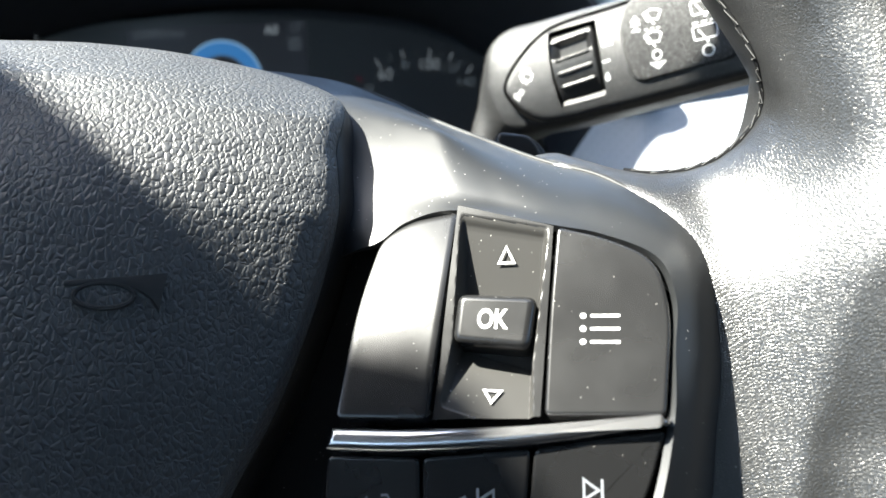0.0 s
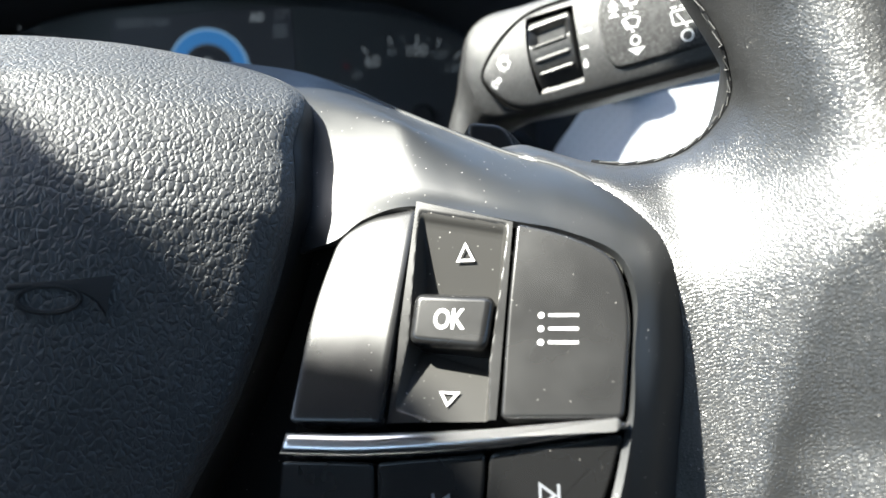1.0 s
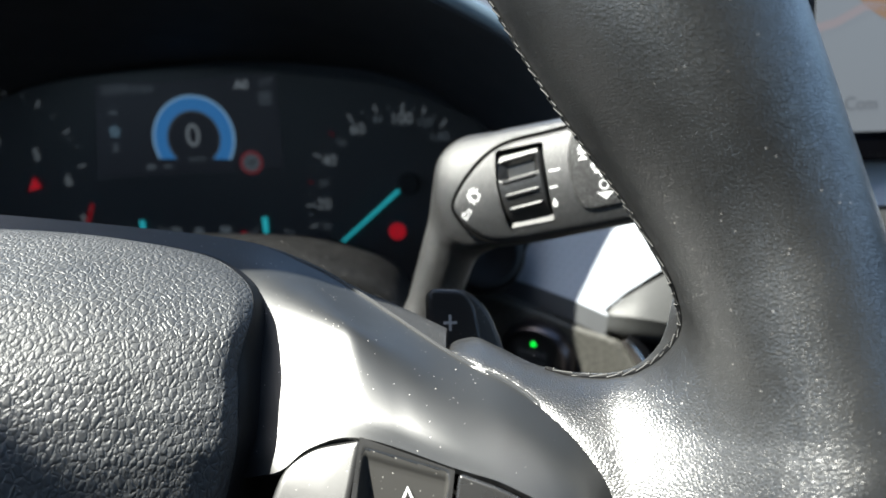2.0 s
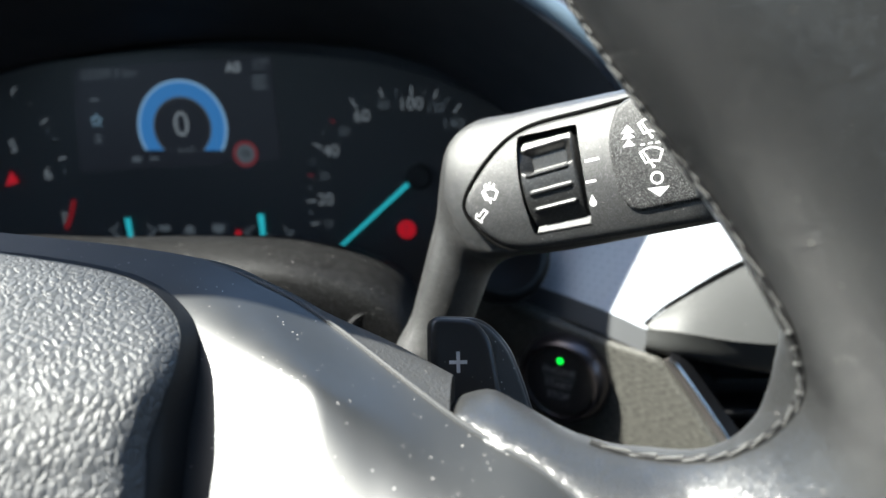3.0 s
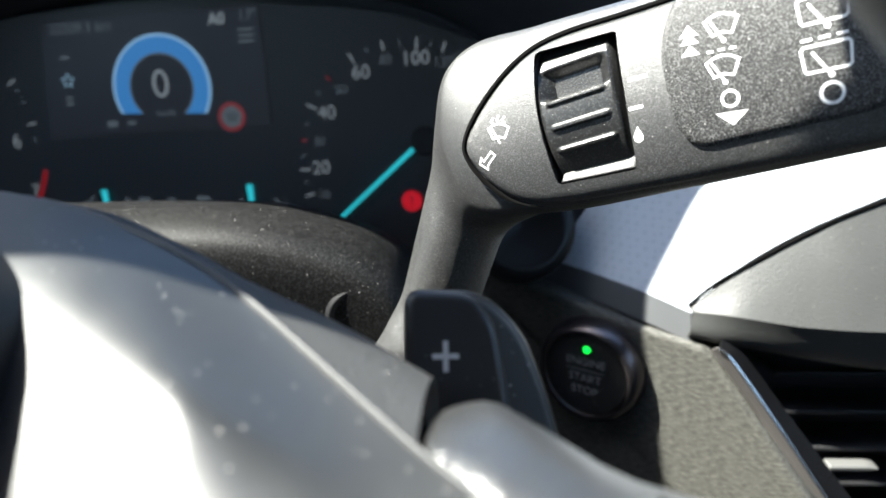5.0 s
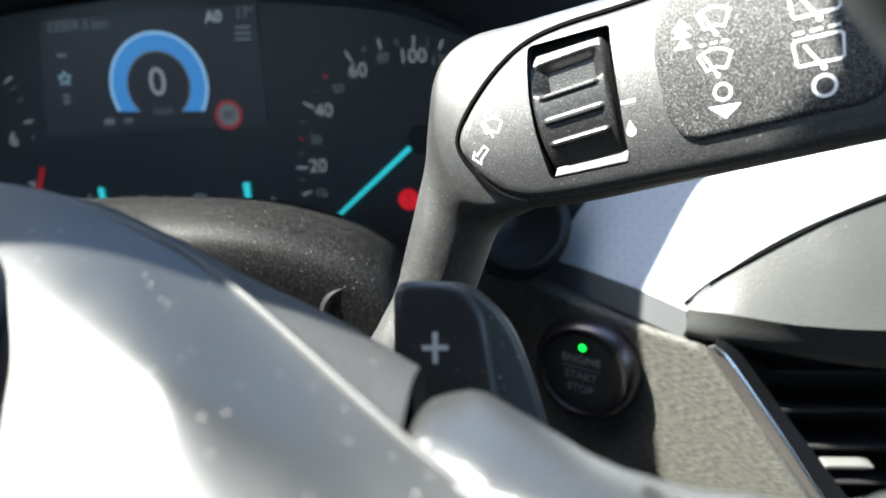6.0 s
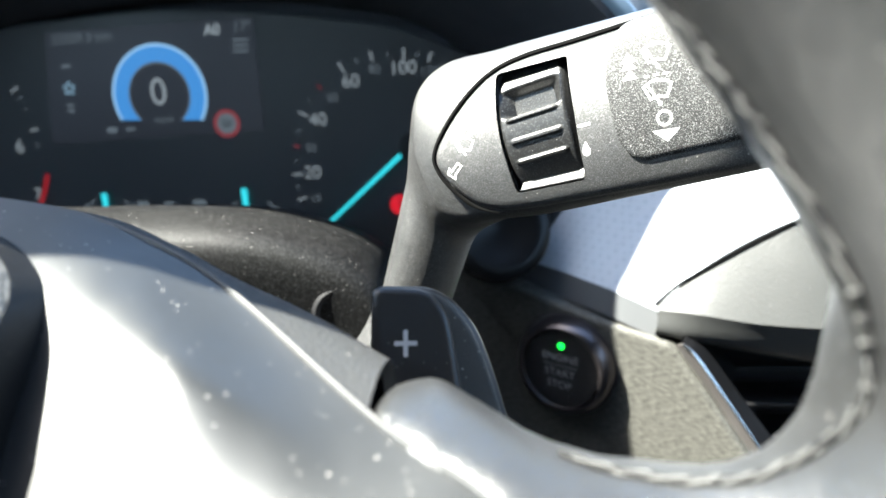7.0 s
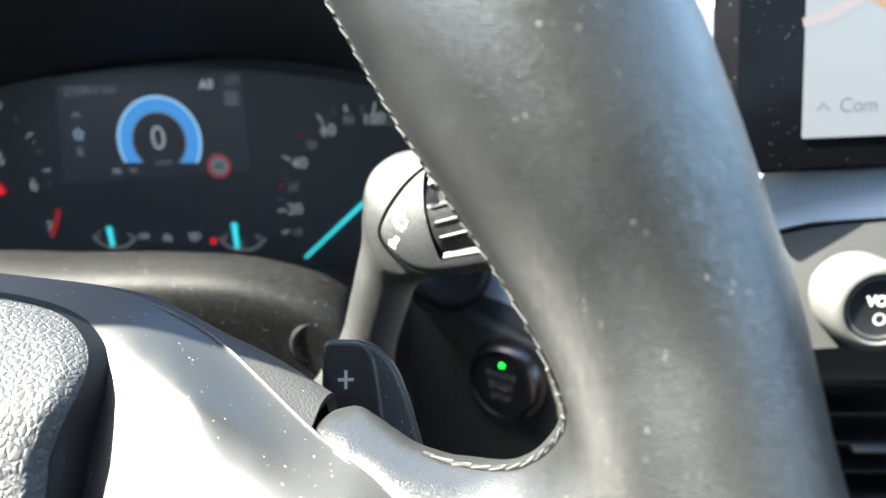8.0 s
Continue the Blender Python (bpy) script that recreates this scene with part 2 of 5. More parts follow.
def dome_plate(outline, a, b, low, high, edge, height, rings=9):
    """A plate whose top follows height(x, y), built of rings that close on the line from a to b."""
    p, a, b = np.array(outline, float), np.array(a, float), np.array(b, float)
    f = np.clip(((p - a) @ (b - a)) / ((b - a) @ (b - a)), 0, 1)
    core = a + f[:, None] * (b - a)
    n, verts = len(p), []
    levels = [(p, low), (p, high - edge), (inset_loop(p, edge * 0.3), high - edge * 0.3), (inset_loop(p, edge), high)]
    first = levels[-1][0]
    levels += [(first + (core - first) * (k / rings), high) for k in range(1, rings + 1)]
    for q, z in levels:
        verts += [(x, y, z + height(x, y)) for x, y in q]
    bm = bmesh.new()
    vs = [bm.verts.new(v) for v in verts]
    for face in grid_faces(len(levels), n, True):
        bm.faces.new([vs[i] for i in face])
    bm.faces.new(vs[:n][::-1])
    bmesh.ops.remove_doubles(bm, verts=bm.verts[:], dist=1e-7)
    return bm


def cut(ob, cutter_bm):
    """Cuts the cutter's volume out of ob's mesh (both in the same local space)."""
    me = bpy.data.meshes.new("cutter")
    bmesh.ops.recalc_face_normals(cutter_bm, faces=cutter_bm.faces)
    cutter_bm.to_mesh(me)
    cutter_bm.free()
    tool = bpy.data.objects.new("cutter", me)
    plain = bpy.data.objects.new("plain", ob.data)
    scene.collection.objects.link(tool)
    scene.collection.objects.link(plain)
    mod = plain.modifiers.new("cut", "BOOLEAN")
    mod.operation, mod.object, mod.solver = "DIFFERENCE", tool, "EXACT"
    bpy.context.view_layer.update()
    done = bpy.data.meshes.new_from_object(plain.evaluated_get(bpy.context.evaluated_depsgraph_get()))
    bpy.data.objects.remove(plain)
    bpy.data.objects.remove(tool)
    bpy.data.meshes.remove(me)
    mat = ob.data.materials[0]
    ob.data = done
    done.materials.clear()
    done.materials.append(mat)
    done.polygons.foreach_set("use_smooth", [True] * len(done.polygons))
    done.set_sharp_from_angle(angle=radians(40))


def rounded(points, radius, steps=4):
    """A closed outline with its corners rounded; radius is one number or one a corner."""
    p = [Vector(q) for q in points]
    out = []
    for i, c in enumerate(p):
        r = radius[i] if isinstance(radius, (list, tuple)) else radius
        a, b = p[i - 1] - c, p[(i + 1) % len(p)] - c
        r1 = min(r, a.length * 0.45, b.length * 0.45)
        s, e = c + a.normalized() * r1, c + b.normalized() * r1
        for k in range(steps + 1):
            f = k / steps
            out.append(tuple((1 - f) ** 2 * s + 2 * f * (1 - f) * c + f * f * e))
    return out


def box_bm(size, at=(0, 0, 0), edge=0.0, turn=None):
    bm = bmesh.new()
    bmesh.ops.create_cube(bm, size=1.0, matrix=Matrix.Translation(at) @ (turn or Matrix()) @ Matrix.Diagonal((*size, 1)))
    if edge:
        bmesh.ops.bevel(bm, geom=bm.edges[:], offset=edge, segments=2, affect="EDGES", profile=0.5)
    return bm


def tube(points, radius, sides=8, closed=False, caps=True):
    """A round bar along points; radius is one number or one a point."""
    p = np.array(points, float)
    n = len(p)
    tan = np.roll(p, -1, 0) - np.roll(p, 1, 0) if closed else np.gradient(p, axis=0)
    verts = []
    ref = Vector((0.1, 0.2, 0.97))
    for i in range(n):
        d = Vector(tan[i]).normalized()
        u = d.cross(ref)
        u = u.normalized() if u.length > 1e-4 else d.orthogonal().normalized()
        w = d.cross(u)
        ref = u.cross(d)
        r = float(radius[i]) if isinstance(radius, (list, tuple, np.ndarray)) else radius
        verts += [tuple(Vector(p[i]) + r * (math.cos(a) * u + math.sin(a) * w)) for a in np.linspace(0, 2 * math.pi, sides, endpoint=False)]
    faces = grid_faces(n, sides, True)
    if closed:
        faces += [((n - 1) * sides + j, (n - 1) * sides + (j + 1) % sides, (j + 1) % sides, j) for j in range(sides)]
    elif caps:
        faces += [tuple(range(sides))[::-1], tuple(range((n - 1) * sides, n * sides))]
    return verts, faces


def join(*pieces):
    verts, faces = [], []
    for v, f in pieces:
        base = len(verts)
        verts += [tuple(q) for q in v]
        faces += [tuple(i + base for i in q) for q in f]
    return verts, faces


def lathe(profile, sides=48):
    """A turned body about z from (radius, z) pairs."""
    verts = [(r * math.cos(a), r * math.sin(a), z) for r, z in profile for a in np.linspace(0, 2 * math.pi, sides, endpoint=False)]
    return verts, grid_faces(len(profile), sides, True)


def surface(field, low, high, step):
    """The surface field(x, y, z) = 0 inside a box, as a mesh of quads (surface nets)."""
    axes = [np.arange(lo, hi + step, step) for lo, hi in zip(low, high)]
    g = np.meshgrid(*axes, indexing="ij")
    v = field(*g)
    s = v < 0
    nx, ny, nz = (n - 1 for n in v.shape)
    total, count = np.zeros((nx, ny, nz, 3)), np.zeros((nx, ny, nz))
    corner = lambda a, i, j, k: a[i : i + nx, j : j + ny, k : k + nz]
    ends = [(i, j, k) for i in (0, 1) for j in (0, 1) for k in (0, 1)]
    for p in ends:
        for ax in range(3):
            if p[ax] == 0:
                q = tuple(1 if n == ax else p[n] for n in range(3))
                a, b = corner(v, *p), corner(v, *q)
                cross = corner(s, *p) != corner(s, *q)
                f = np.where(cross, a / np.where(cross, a - b, 1), 0)
                for n in range(3):
                    total[..., n] += np.where(cross, p[n] + (f if n == ax else 0), 0)
                count += cross
    used = count > 0
    index = np.full(count.shape, -1)
    index[used] = np.arange(used.sum())
    where = np.argwhere(used)
    verts = (where + total[used] / count[used][:, None]) * step + np.array([a[0] for a in axes])
    faces = []
    for ax in range(3):
        o1, o2 = [n for n in range(3) if n != ax]
        sl = [slice(1, -1)] * 3
        sl[ax] = slice(0, -1)
        sl2 = list(sl)
        sl2[ax] = slice(1, None)
        a, b = s[tuple(sl)], s[tuple(sl2)]
        hit = np.argwhere(a != b)
        up = a[tuple(hit.T)]
        hit[:, o1] += 1
        hit[:, o2] += 1
        quad = []
        for d1, d2 in ((-1, -1), (0, -1), (0, 0), (-1, 0)):
            c = hit.copy()
            c[:, o1] += d1
            c[:, o2] += d2
            quad.append(index[tuple(c.T)])
        quad = np.stack(quad, 1)
        turn = up if ax != 1 else ~up
        quad[~turn] = quad[~turn][:, ::-1]
        faces += quad[(quad >= 0).all(1)].tolist()
    return verts, faces


def blend_min(a, b, k):
    h = np.clip(0.5 + 0.5 * (b - a) / k, 0, 1)
    return b * (1 - h) + a * h - k * h * (1 - h)


def text_mesh(words, size, depth=0.0, bold=0.0):
    curve = bpy.data.curves.new("text", "FONT")
    curve.body, curve.size, curve.align_x, curve.align_y = words, size, "CENTER", "CENTER"
    curve.extrude, curve.offset = depth, bold
    ob = bpy.data.objects.new("text", curve)
    scene.collection.objects.link(ob)
    bpy.context.view_layer.update()
    me = bpy.data.meshes.new_from_object(ob.evaluated_get(bpy.context.evaluated_depsgraph_get()))
    bpy.data.objects.remove(ob)
    bpy.data.curves.remove(curve)
    return me


def write(words, size, at, mat, parent, turn=0.0, bold=0.0, name="lettering", lean=0.0, squeeze=1.0):
    me = text_mesh(words, size, 0.00004, bold)
    ob = part(name, me, mat, parent, smooth=False)
    ob.matrix_basis = Matrix.Translation(at) @ pose(0, 0, 0, 0, 0, turn) @ Matrix(((squeeze, lean, 0, 0), (0, 1, 0, 0), (0, 0, 1, 0), (0, 0, 0, 1)))
    return ob


def strokes(lines, width, z=0.0, height=None):
    """Flat printed strokes along polylines (x, y), each one unbroken mitred ribbon."""
    verts, faces = [], []
    for line in lines:
        p = np.array(line, float)
        closed = len(p) > 3 and np.linalg.norm(p[0] - p[-1]) < 1e-7
        d = np.diff(p, axis=0)
        d /= np.maximum(np.linalg.norm(d, axis=1, keepdims=True), 1e-9)
        n = np.stack([-d[:, 1], d[:, 0]], 1)
        before = np.vstack([n[-1:] if closed else n[:1], n])
        after = np.vstack([n, n[:1] if closed else n[-1:]])
        m = before + after
        m /= np.maximum((m * before).sum(1, keepdims=True), 0.5)
        ends = p.copy()
        if not closed:
            ends[0] -= d[0] * width * 0.4
            ends[-1] += d[-1] * width * 0.4
        base = len(verts)
        for q, e in zip(ends, m * width / 2):
            for r in (q - e, q + e):
                verts.append((r[0], r[1], z + (height(*r) if height else 0)))
        faces += [(base + 2 * k, base + 2 * k + 2, base + 2 * k + 3, base + 2 * k + 1) for k in range(len(p) - 1)]
    return verts, faces


def arc(cx, cy, r, a0, a1, n=16):
    return [(cx + r * math.cos(radians(a)), cy + r * math.sin(radians(a))) for a in np.linspace(a0, a1, n)]


def flat(polys, z=0.0):
    verts, faces = [], []
    for poly in polys:
        base = len(verts)
        verts += [(x, y, z) for x, y in poly]
        faces.append(tuple(range(base, base + len(poly))))
    return verts, faces


def mm(points):
    return [tuple(c * 0.001 for c in p) for p in points]


# ---- frames of reference ----
WHEEL = basis((-0.0974, 0.1142, 0.9584), (1.0, 0.0097, 0.0), (-0.0032, 0.3346, 0.9423), (0.0091, -0.9423, 0.3346))
PAD = basis((0.0222, 0.1178, 0.9735), (0.948, -0.319, 0.0), (0.191, 0.568, 0.801), (-0.255, -0.759, 0.599))
STALK = basis((0.0555, 0.2181, 1.0118), (0.89, -0.456, 0.0), (0.066, 0.129, 0.989), (-0.451, -0.881, 0.145))
DIAL = basis((-0.0385, 0.4178, 0.9826), (0.996, -0.088, 0.0), (0.007, 0.076, 0.997), (-0.088, -0.993, 0.076))
PAD_ON_WHEEL = WHEEL.inverted() @ PAD


def pad_point(u, v, h=0.0):
    """A place on the switch pad, in millimetres, as a place of the wheel in millimetres."""
    return tuple(PAD_ON_WHEEL @ Vector((u * 0.001, v * 0.001, h * 0.001)) * 1000)


# ---- steering wheel ----
wheel = thing("steering_wheel", WHEEL, "black leather steering wheel with grey spoke trim and switches", "steering wheel")


# the rim is not quite round: it swells at the thumb rests
def bend(degrees):
    x = np.clip((np.abs((degrees + 180) % 360 - 180) - 25) / 25, -1.0, 6.2)
    return np.where(x > 1.2, 1.2 - 0.6 * np.clip((x - 1.2) / 1.2, 0, 1), x)


def rim_swell(x):
    """Extra thickness above the thumb rest."""
    return 2.2 * np.exp(-(((x - 0.32) / 0.34) ** 2))


def rim_radius(x):
    return 184.8 + 3.9 * x + 8.0 * x * x + 0.5 * np.exp(-(((x + 0.3) / 0.5) ** 2)) + 0.8 * np.exp(-(((x + 0.1) / 0.25) ** 2)) - 2.6 * np.clip((-0.2 - x) / 0.4, 0, 1)


def rim_thick(x):
    return np.clip(17.3 + 4.2 * x, 15.6, 20.5) - 0.9 * np.exp(-(((x + 0.3) / 0.5) ** 2)) + rim_swell(x)


def rim_shift(x):
    f = np.clip((-0.02 - x) / 0.74, 0, 1)
    return 1.3 - 3.5 * x + 4.0 * f * f * (3 - 2 * f)


def wheel_leather(a, b, c):
    radial, x = np.hypot(a, b), bend(np.degrees(np.arctan2(b, a)))
    rim = np.hypot(radial - rim_radius(x), (c - rim_shift(x) + 0.2 * rim_thick(x) - 1.3 * rim_swell(x)) / 1.3) - 0.93 * rim_thick(x)
    over = np.maximum(b - 20, 0)
    fade = np.clip((a - 146) / 16, 0, 1)
    top = 2 + 0.12 * (a - 152) + 0.4 * np.maximum(a - 152, 0) - 0.12 * (b - 20) - 0.022 * (over**2 - fade * fade * (3 - 2 * fade) * (over**2 - np.minimum(over, 17) ** 2))
    top = np.clip(top, -27, 9)
    edge = np.interp(a, [120, 126, 131, 136, 141, 147, 153, 156.5, 159.5, 162, 164, 166, 190], [46.5, 48.9, 49.8, 47.5, 45.0, 43.5, 43.6, 44.4, 46.4, 49.4, 54, 61, 80])
    side = np.interp(b, [-70, -12, 12, 25.5, 34, 42, 47, 52], [143, 147.5, 150.5, 150, 146, 137, 126, 126])
    middle = np.abs(c - (top - 9)) - 9
    d = np.stack([middle + 7, b - edge + 7, side - a + 2.5], 0)
    web = np.minimum(d.max(0), 0) + np.sqrt((np.maximum(d, 0) ** 2).sum(0)) - 7
    web = np.maximum(web, radial - 182)
    return blend_min(rim, web, 7 + 11 * np.clip((50 - b) / 14, 0, 1))


arc_low, arc_high = -40.0, 62.0
v, f = surface(wheel_leather, (118, -132, -36), (224, 178, 28), 1.3)
ang = np.degrees(np.arctan2(v[:, 1], v[:, 0]))
keep = (ang > arc_low) & (ang < arc_high)
f = [q for q in f if all(keep[i] for i in q)]
v = v * 0.001
seen = np.linspace(arc_high - 0.5, 360 + arc_low + 0.5, 160)
turns = bend(seen)
rest = tube([(0.001 * rim_radius(x) * math.cos(radians(a)), 0.001 * rim_radius(x) * math.sin(radians(a)), 0.001 * rim_shift(x)) for a, x in zip(seen, turns)], 0.001 * rim_thick(turns), 28)
bm = bmesh.new()
me = bpy.data.meshes.new("rim")
jv, jf = join((v, f), rest)
me.from_pydata([tuple(map(float, q)) for q in jv], [], jf)
bm.from_mesh(me)
bmesh.ops.delete(bm, geom=[q for q in bm.verts if not q.link_faces], context="VERTS")
bmesh.ops.smooth_vert(bm, verts=bm.verts[:], factor=0.5, use_axis_x=True, use_axis_y=True, use_axis_z=True)
rim = part("rim", bm, M_RIM, wheel, "black leather rim and spoke, worn shiny")


def on_leather(p):
    """The place on the leather nearest to p, in mm."""
    p = np.array(p, float)
    for _ in range(12):
        d = float(wheel_leather(*p))
        g = np.array([float(wheel_leather(*(p + e))) - d for e in np.eye(3) * 0.05]) / 0.05
        p = p - d * g / max(g @ g, 0.2)
    return p, g / max(np.linalg.norm(g), 1e-6)


seam = []
for a in np.linspace(61, 24, 20):
    x, rad = float(bend(np.float64(a))), radians(a)
    inner_r = rim_radius(x) - rim_thick(x) * 0.92
    seam.append((inner_r * math.cos(rad), inner_r * math.sin(rad), float(rim_shift(x) - rim_thick(x) * 0.24)))
seam += [(160.8, 61, -2), (162.2, 55.5, -4), (160.6, 50.4, -7), (156.5, 47, -11), (151, 45, -16), (143, 45.5, -21)]
seam_curve = spline(seam, 150)
random.seed(5)
ridge_pts, threads = [], ([], [])
for k, q in enumerate(seam_curve):
    p, g = on_leather(q)
    ridge_pts.append(tuple((p + g * 0.1) * 0.001))
    if k % 2 == 0:
        along = seam_curve[min(k + 1, 149)] - seam_curve[max(k - 1, 0)]
        side = np.cross(along, g)
        side /= np.linalg.norm(side)
        for thread, sign in zip(threads, (1, -1)):
            a, na = on_leather(p + side * sign * (0.42 if k % 4 else -0.42) * random.uniform(0.75, 1.25))
            thread.append(np.array((a + na * random.uniform(0.1, 0.35)) * 0.001))
            thread.append(np.array((p + g * (0.48 + 0.12 * sign)) * 0.001))
part("seam", tube(ridge_pts, 0.00045, 6), M_BORDER, rim, "raised leather seam")
for thread in threads:
    part("stitching", tube(thread, [0.0001 + 0.00005 * (k % 2) for k in range(len(thread))], 6), M_STITCH, rim, "crossed grey thread along the seam")

# airbag cover: rings that shrink towards the middle of the hub
half = [(97.6, 34), (97.6, 41), (96.3, 49), (93, 56), (87.5, 62), (78, 67), (62, 70.3), (42, 72.3), (20, 73)]
low = [(20, -62), (60, -52), (73, -28), (81, -12), (88, 2), (94, 19)]
outline = half + [(-x, y) for x, y in half[::-1]] + [(-x, y) for x, y in low[::-1]] + low
outline = spline(outline, 220, True)
centre = np.array([0.0, 15.0])


def top_slope(y):
    """How far the cover falls back towards its upper edge."""
    return float(np.interp(y, [34, 40, 46, 52, 57, 61, 65, 69, 73], [0, 0.7, 2.0, 4.2, 7.2, 12, 18, 23, 27]))


def corner_fall(x, y):
    """The upper corners of the cover roll further back."""
    f = min(max((abs(x) - 50) / 38, 0.0), 1.0)
    return float(np.interp(y, [34, 40, 46, 52, 57, 61, 73], [0, 0.5, 2.0, 4.0, 6.5, 7.5, 7.5])) * f * f * (3 - 2 * f)


def side_fall(s):
    return float(np.interp(s, [0, 0.4, 0.56, 0.66, 0.74, 0.8, 0.84, 0.87, 0.9, 0.908, 0.93, 0.95], [0, 0.4, 1.4, 2.7, 3.9, 4.5, 4.6, 4.2, 3.0, 1.9, 1.4, 0]))


def dome(profile):
    """A sheet of rings; towards its two sides it falls off more evenly."""
    verts = []
    slant = np.clip(1.5 - np.abs((outline[:, 1] - 15) / np.maximum(np.abs(outline[:, 0]), 1)), 0, 1)
    sideways = slant * slant * (3 - 2 * slant)
    over = np.clip((outline[:, 1:] - 46) / 15, 0, 1)
    over = 0.078 * over * over * (3 - 2 * over)
    for s, c in profile:
        wide = 0.027 * float(np.interp(s, [0.78, 0.89, 0.92, 0.951], [0, 1, 0.75, 0])) * (sideways * np.clip((60 - outline[:, 1]) / 14, 0, 1))[:, None]
        ring = centre + (outline - centre) * (s + wide + over * np.interp(s, [0.7, 0.88, 0.908, 0.92, 0.94, 0.96], [0, 1, 1, 0.85, 0.6, 0.35]))
        flank = side_fall(s)
        verts += [(x * 0.001, y * 0.001, (c - flank * w - top_slope(y) - corner_fall(x, y)) * 0.001) for (x, y), w in zip(ring, sideways)]
    return verts, grid_faces(len(profile), len(outline), True)


def height_profile(points, n):
    return [tuple(q) for q in spline(points, n)]


cover_profile = height_profile([(0.908, -7.4), (0.9, -4.4), (0.884, -1.6), (0.856, 0.8), (0.81, 2.9), (0.74, 4.7), (0.64, 6.2), (0.4, 7.8), (0.02, 8.4)], 48)
border_profile = height_profile([(0.94, -36), (0.951, -26), (0.95, -20), (0.944, -15), (0.932, -11), (0.918, -8.6), (0.907, -7.1), (0.896, -7.7)], 26)
airbag = part("airbag_cover", dome(cover_profile), M_AIRBAG, wheel, "grained black airbag cover with moulded horn mark")
part("cover_border", dome(border_profile), M_BORDER, wheel, "smooth dark border of the airbag cover")

# black well between the cover and the switches
well = rounded([(40, -70), (112, -70), (118, -30), (116, 20), (108, 33), (70, 36), (40, 20)], 6)
part("hub_well", slab(mm(well), -0.030, -0.024, 0.001), M_BORDER, wheel, "dull black well beside the airbag cover")

# grey spoke bezel: a sheet between the edge of the pad and the ridge
inner = [pad_point(*q) for q in ((-42, 8, -7), (-31, 11, -2.4), (-25.6, 12.7, -0.6), (-21.5, 17.15, -1.2), (-13.45, 19.95, -1.5), (3.4, 17.9, 0), (11.4, 16.9, 0), (19.4, 14.0, 0), (22.7, 8, 0), (23.3, 0, 0), (24.0, -10, 0), (23, -22, 0), (20, -34, 0))]
ridge = [(20, 77.0, -49), (55, 73.4, -47), (83, 69.6, -45), (96, 64.8, -43), (107, 58.8, -39), (126, 47.2, -22.7), (137, 42, -14), (146, 34.5, -6), (150, 26, 0), (150.6, 12, 3.0), (149.2, 0, 4.2), (147, -14, 5.6), (142.5, -30, 7.5)]
middle = []
for i, (p, q) in enumerate(zip(inner, ridge)):
    m = (np.array(p) + q) / 2
    lift = (4.4, 4.4, 4.6, 4.6, 3.5, 1.2, 1.0)[min(i, 6)]
    middle.append(tuple(m + np.array((0.0, 0.35, 0.94)) * lift))
sheet = loft([mm(inner), mm(middle), mm(ridge)], 160, 28)


def step(x, low, high):
    f = np.clip((x - low) / (high - low), 0, 1)
    return f * f * (3 - 2 * f)


# beside the cover the bezel is one flat facet that ends in a soft fold
bent = np.array(sheet[0]).reshape(28, 160, 3)
ba, bh, bc = (bent[..., k] * 1000 for k in range(3))
facet = -22.7 + 0.27 * (ba - 94) - 0.68 * (bh - 49.5) - np.where(bh > 49.5, 0.012, 0.007) * (bh - 49.5) ** 2
fold = 111 - 0.28 * (bh - 40)
reach = step(ba, 76, 88) * (1 - step(ba - fold, 0, 20)) * np.clip(1.02 - (ba - fold) / 14, 0, 1)
across = np.linspace(0, 1, 28)
roll = (step(across, -0.02, 0.14) * (1 - step(across, 0.6, 1.0)))[:, None]
past = np.maximum(ba - fold, 0)
crease = 0.1 * np.minimum(past, 6) * (1 - step(past, 6, 22)) * step(ba, 76, 88)
bent[..., 2] += (np.clip(facet - bc, -4, 6) * reach - crease) * roll * 0.001
sheet = bent.reshape(-1, 3), sheet[1]
part("spoke_bezel", solid(sheet, 0.0012), M_BEZEL, wheel, "satin grey plastic spoke bezel with dust")
part("bezel_edge", tube(mm([tuple(q) for q in spline(ridge[2:8], 80)]), [0.00036 * min(1, k / 6, (79 - k) / 12) + 0.00005 for k in range(80)], 8), M_BEZEL, wheel)
# rear cap behind the ridge
cap_low = [(50, 73.6, -47.2), (83, 69.2, -45.3), (96, 64.4, -43.3), (107, 58.4, -39.3), (116, 53.2, -31), (125, 47.4, -23.4)]
cap_mid = [(50, 73.4, -56), (83, 69.0, -52.5), (96, 64.6, -50), (107, 59.2, -46), (116, 55.2, -40), (125.2, 50.6, -33)]
cap_top = [(50, 70, -66), (83, 63, -62), (96, 60, -58), (107, 57, -55), (116, 54, -49), (125.6, 50, -42)]
cap_end = [(50, 55, -70), (83, 50, -66), (96, 48, -62), (107, 46, -58), (116, 44, -52), (125.6, 41, -46)]
part("rear_cap", solid(loft([mm(cap_low), mm(cap_mid), mm(cap_top), mm(cap_end)], 60, 14), 0.002), M_CAP, wheel, "textured black rear cover of the spoke")

# pad base that the switches sit in
pad_frame = [(-27, 15.5), (-24, 17), (-19.5, 19.9), (-12.9, 21.6), (3.4, 19.2), (11, 18), (18.7, 15.2), (22.6, 9), (24, 0), (24.6, -10), (23.4, -22), (19, -40), (-27, -40)]


def on_pad(ob):
    ob.matrix_basis = PAD_ON_WHEEL @ ob.matrix_basis
    return ob


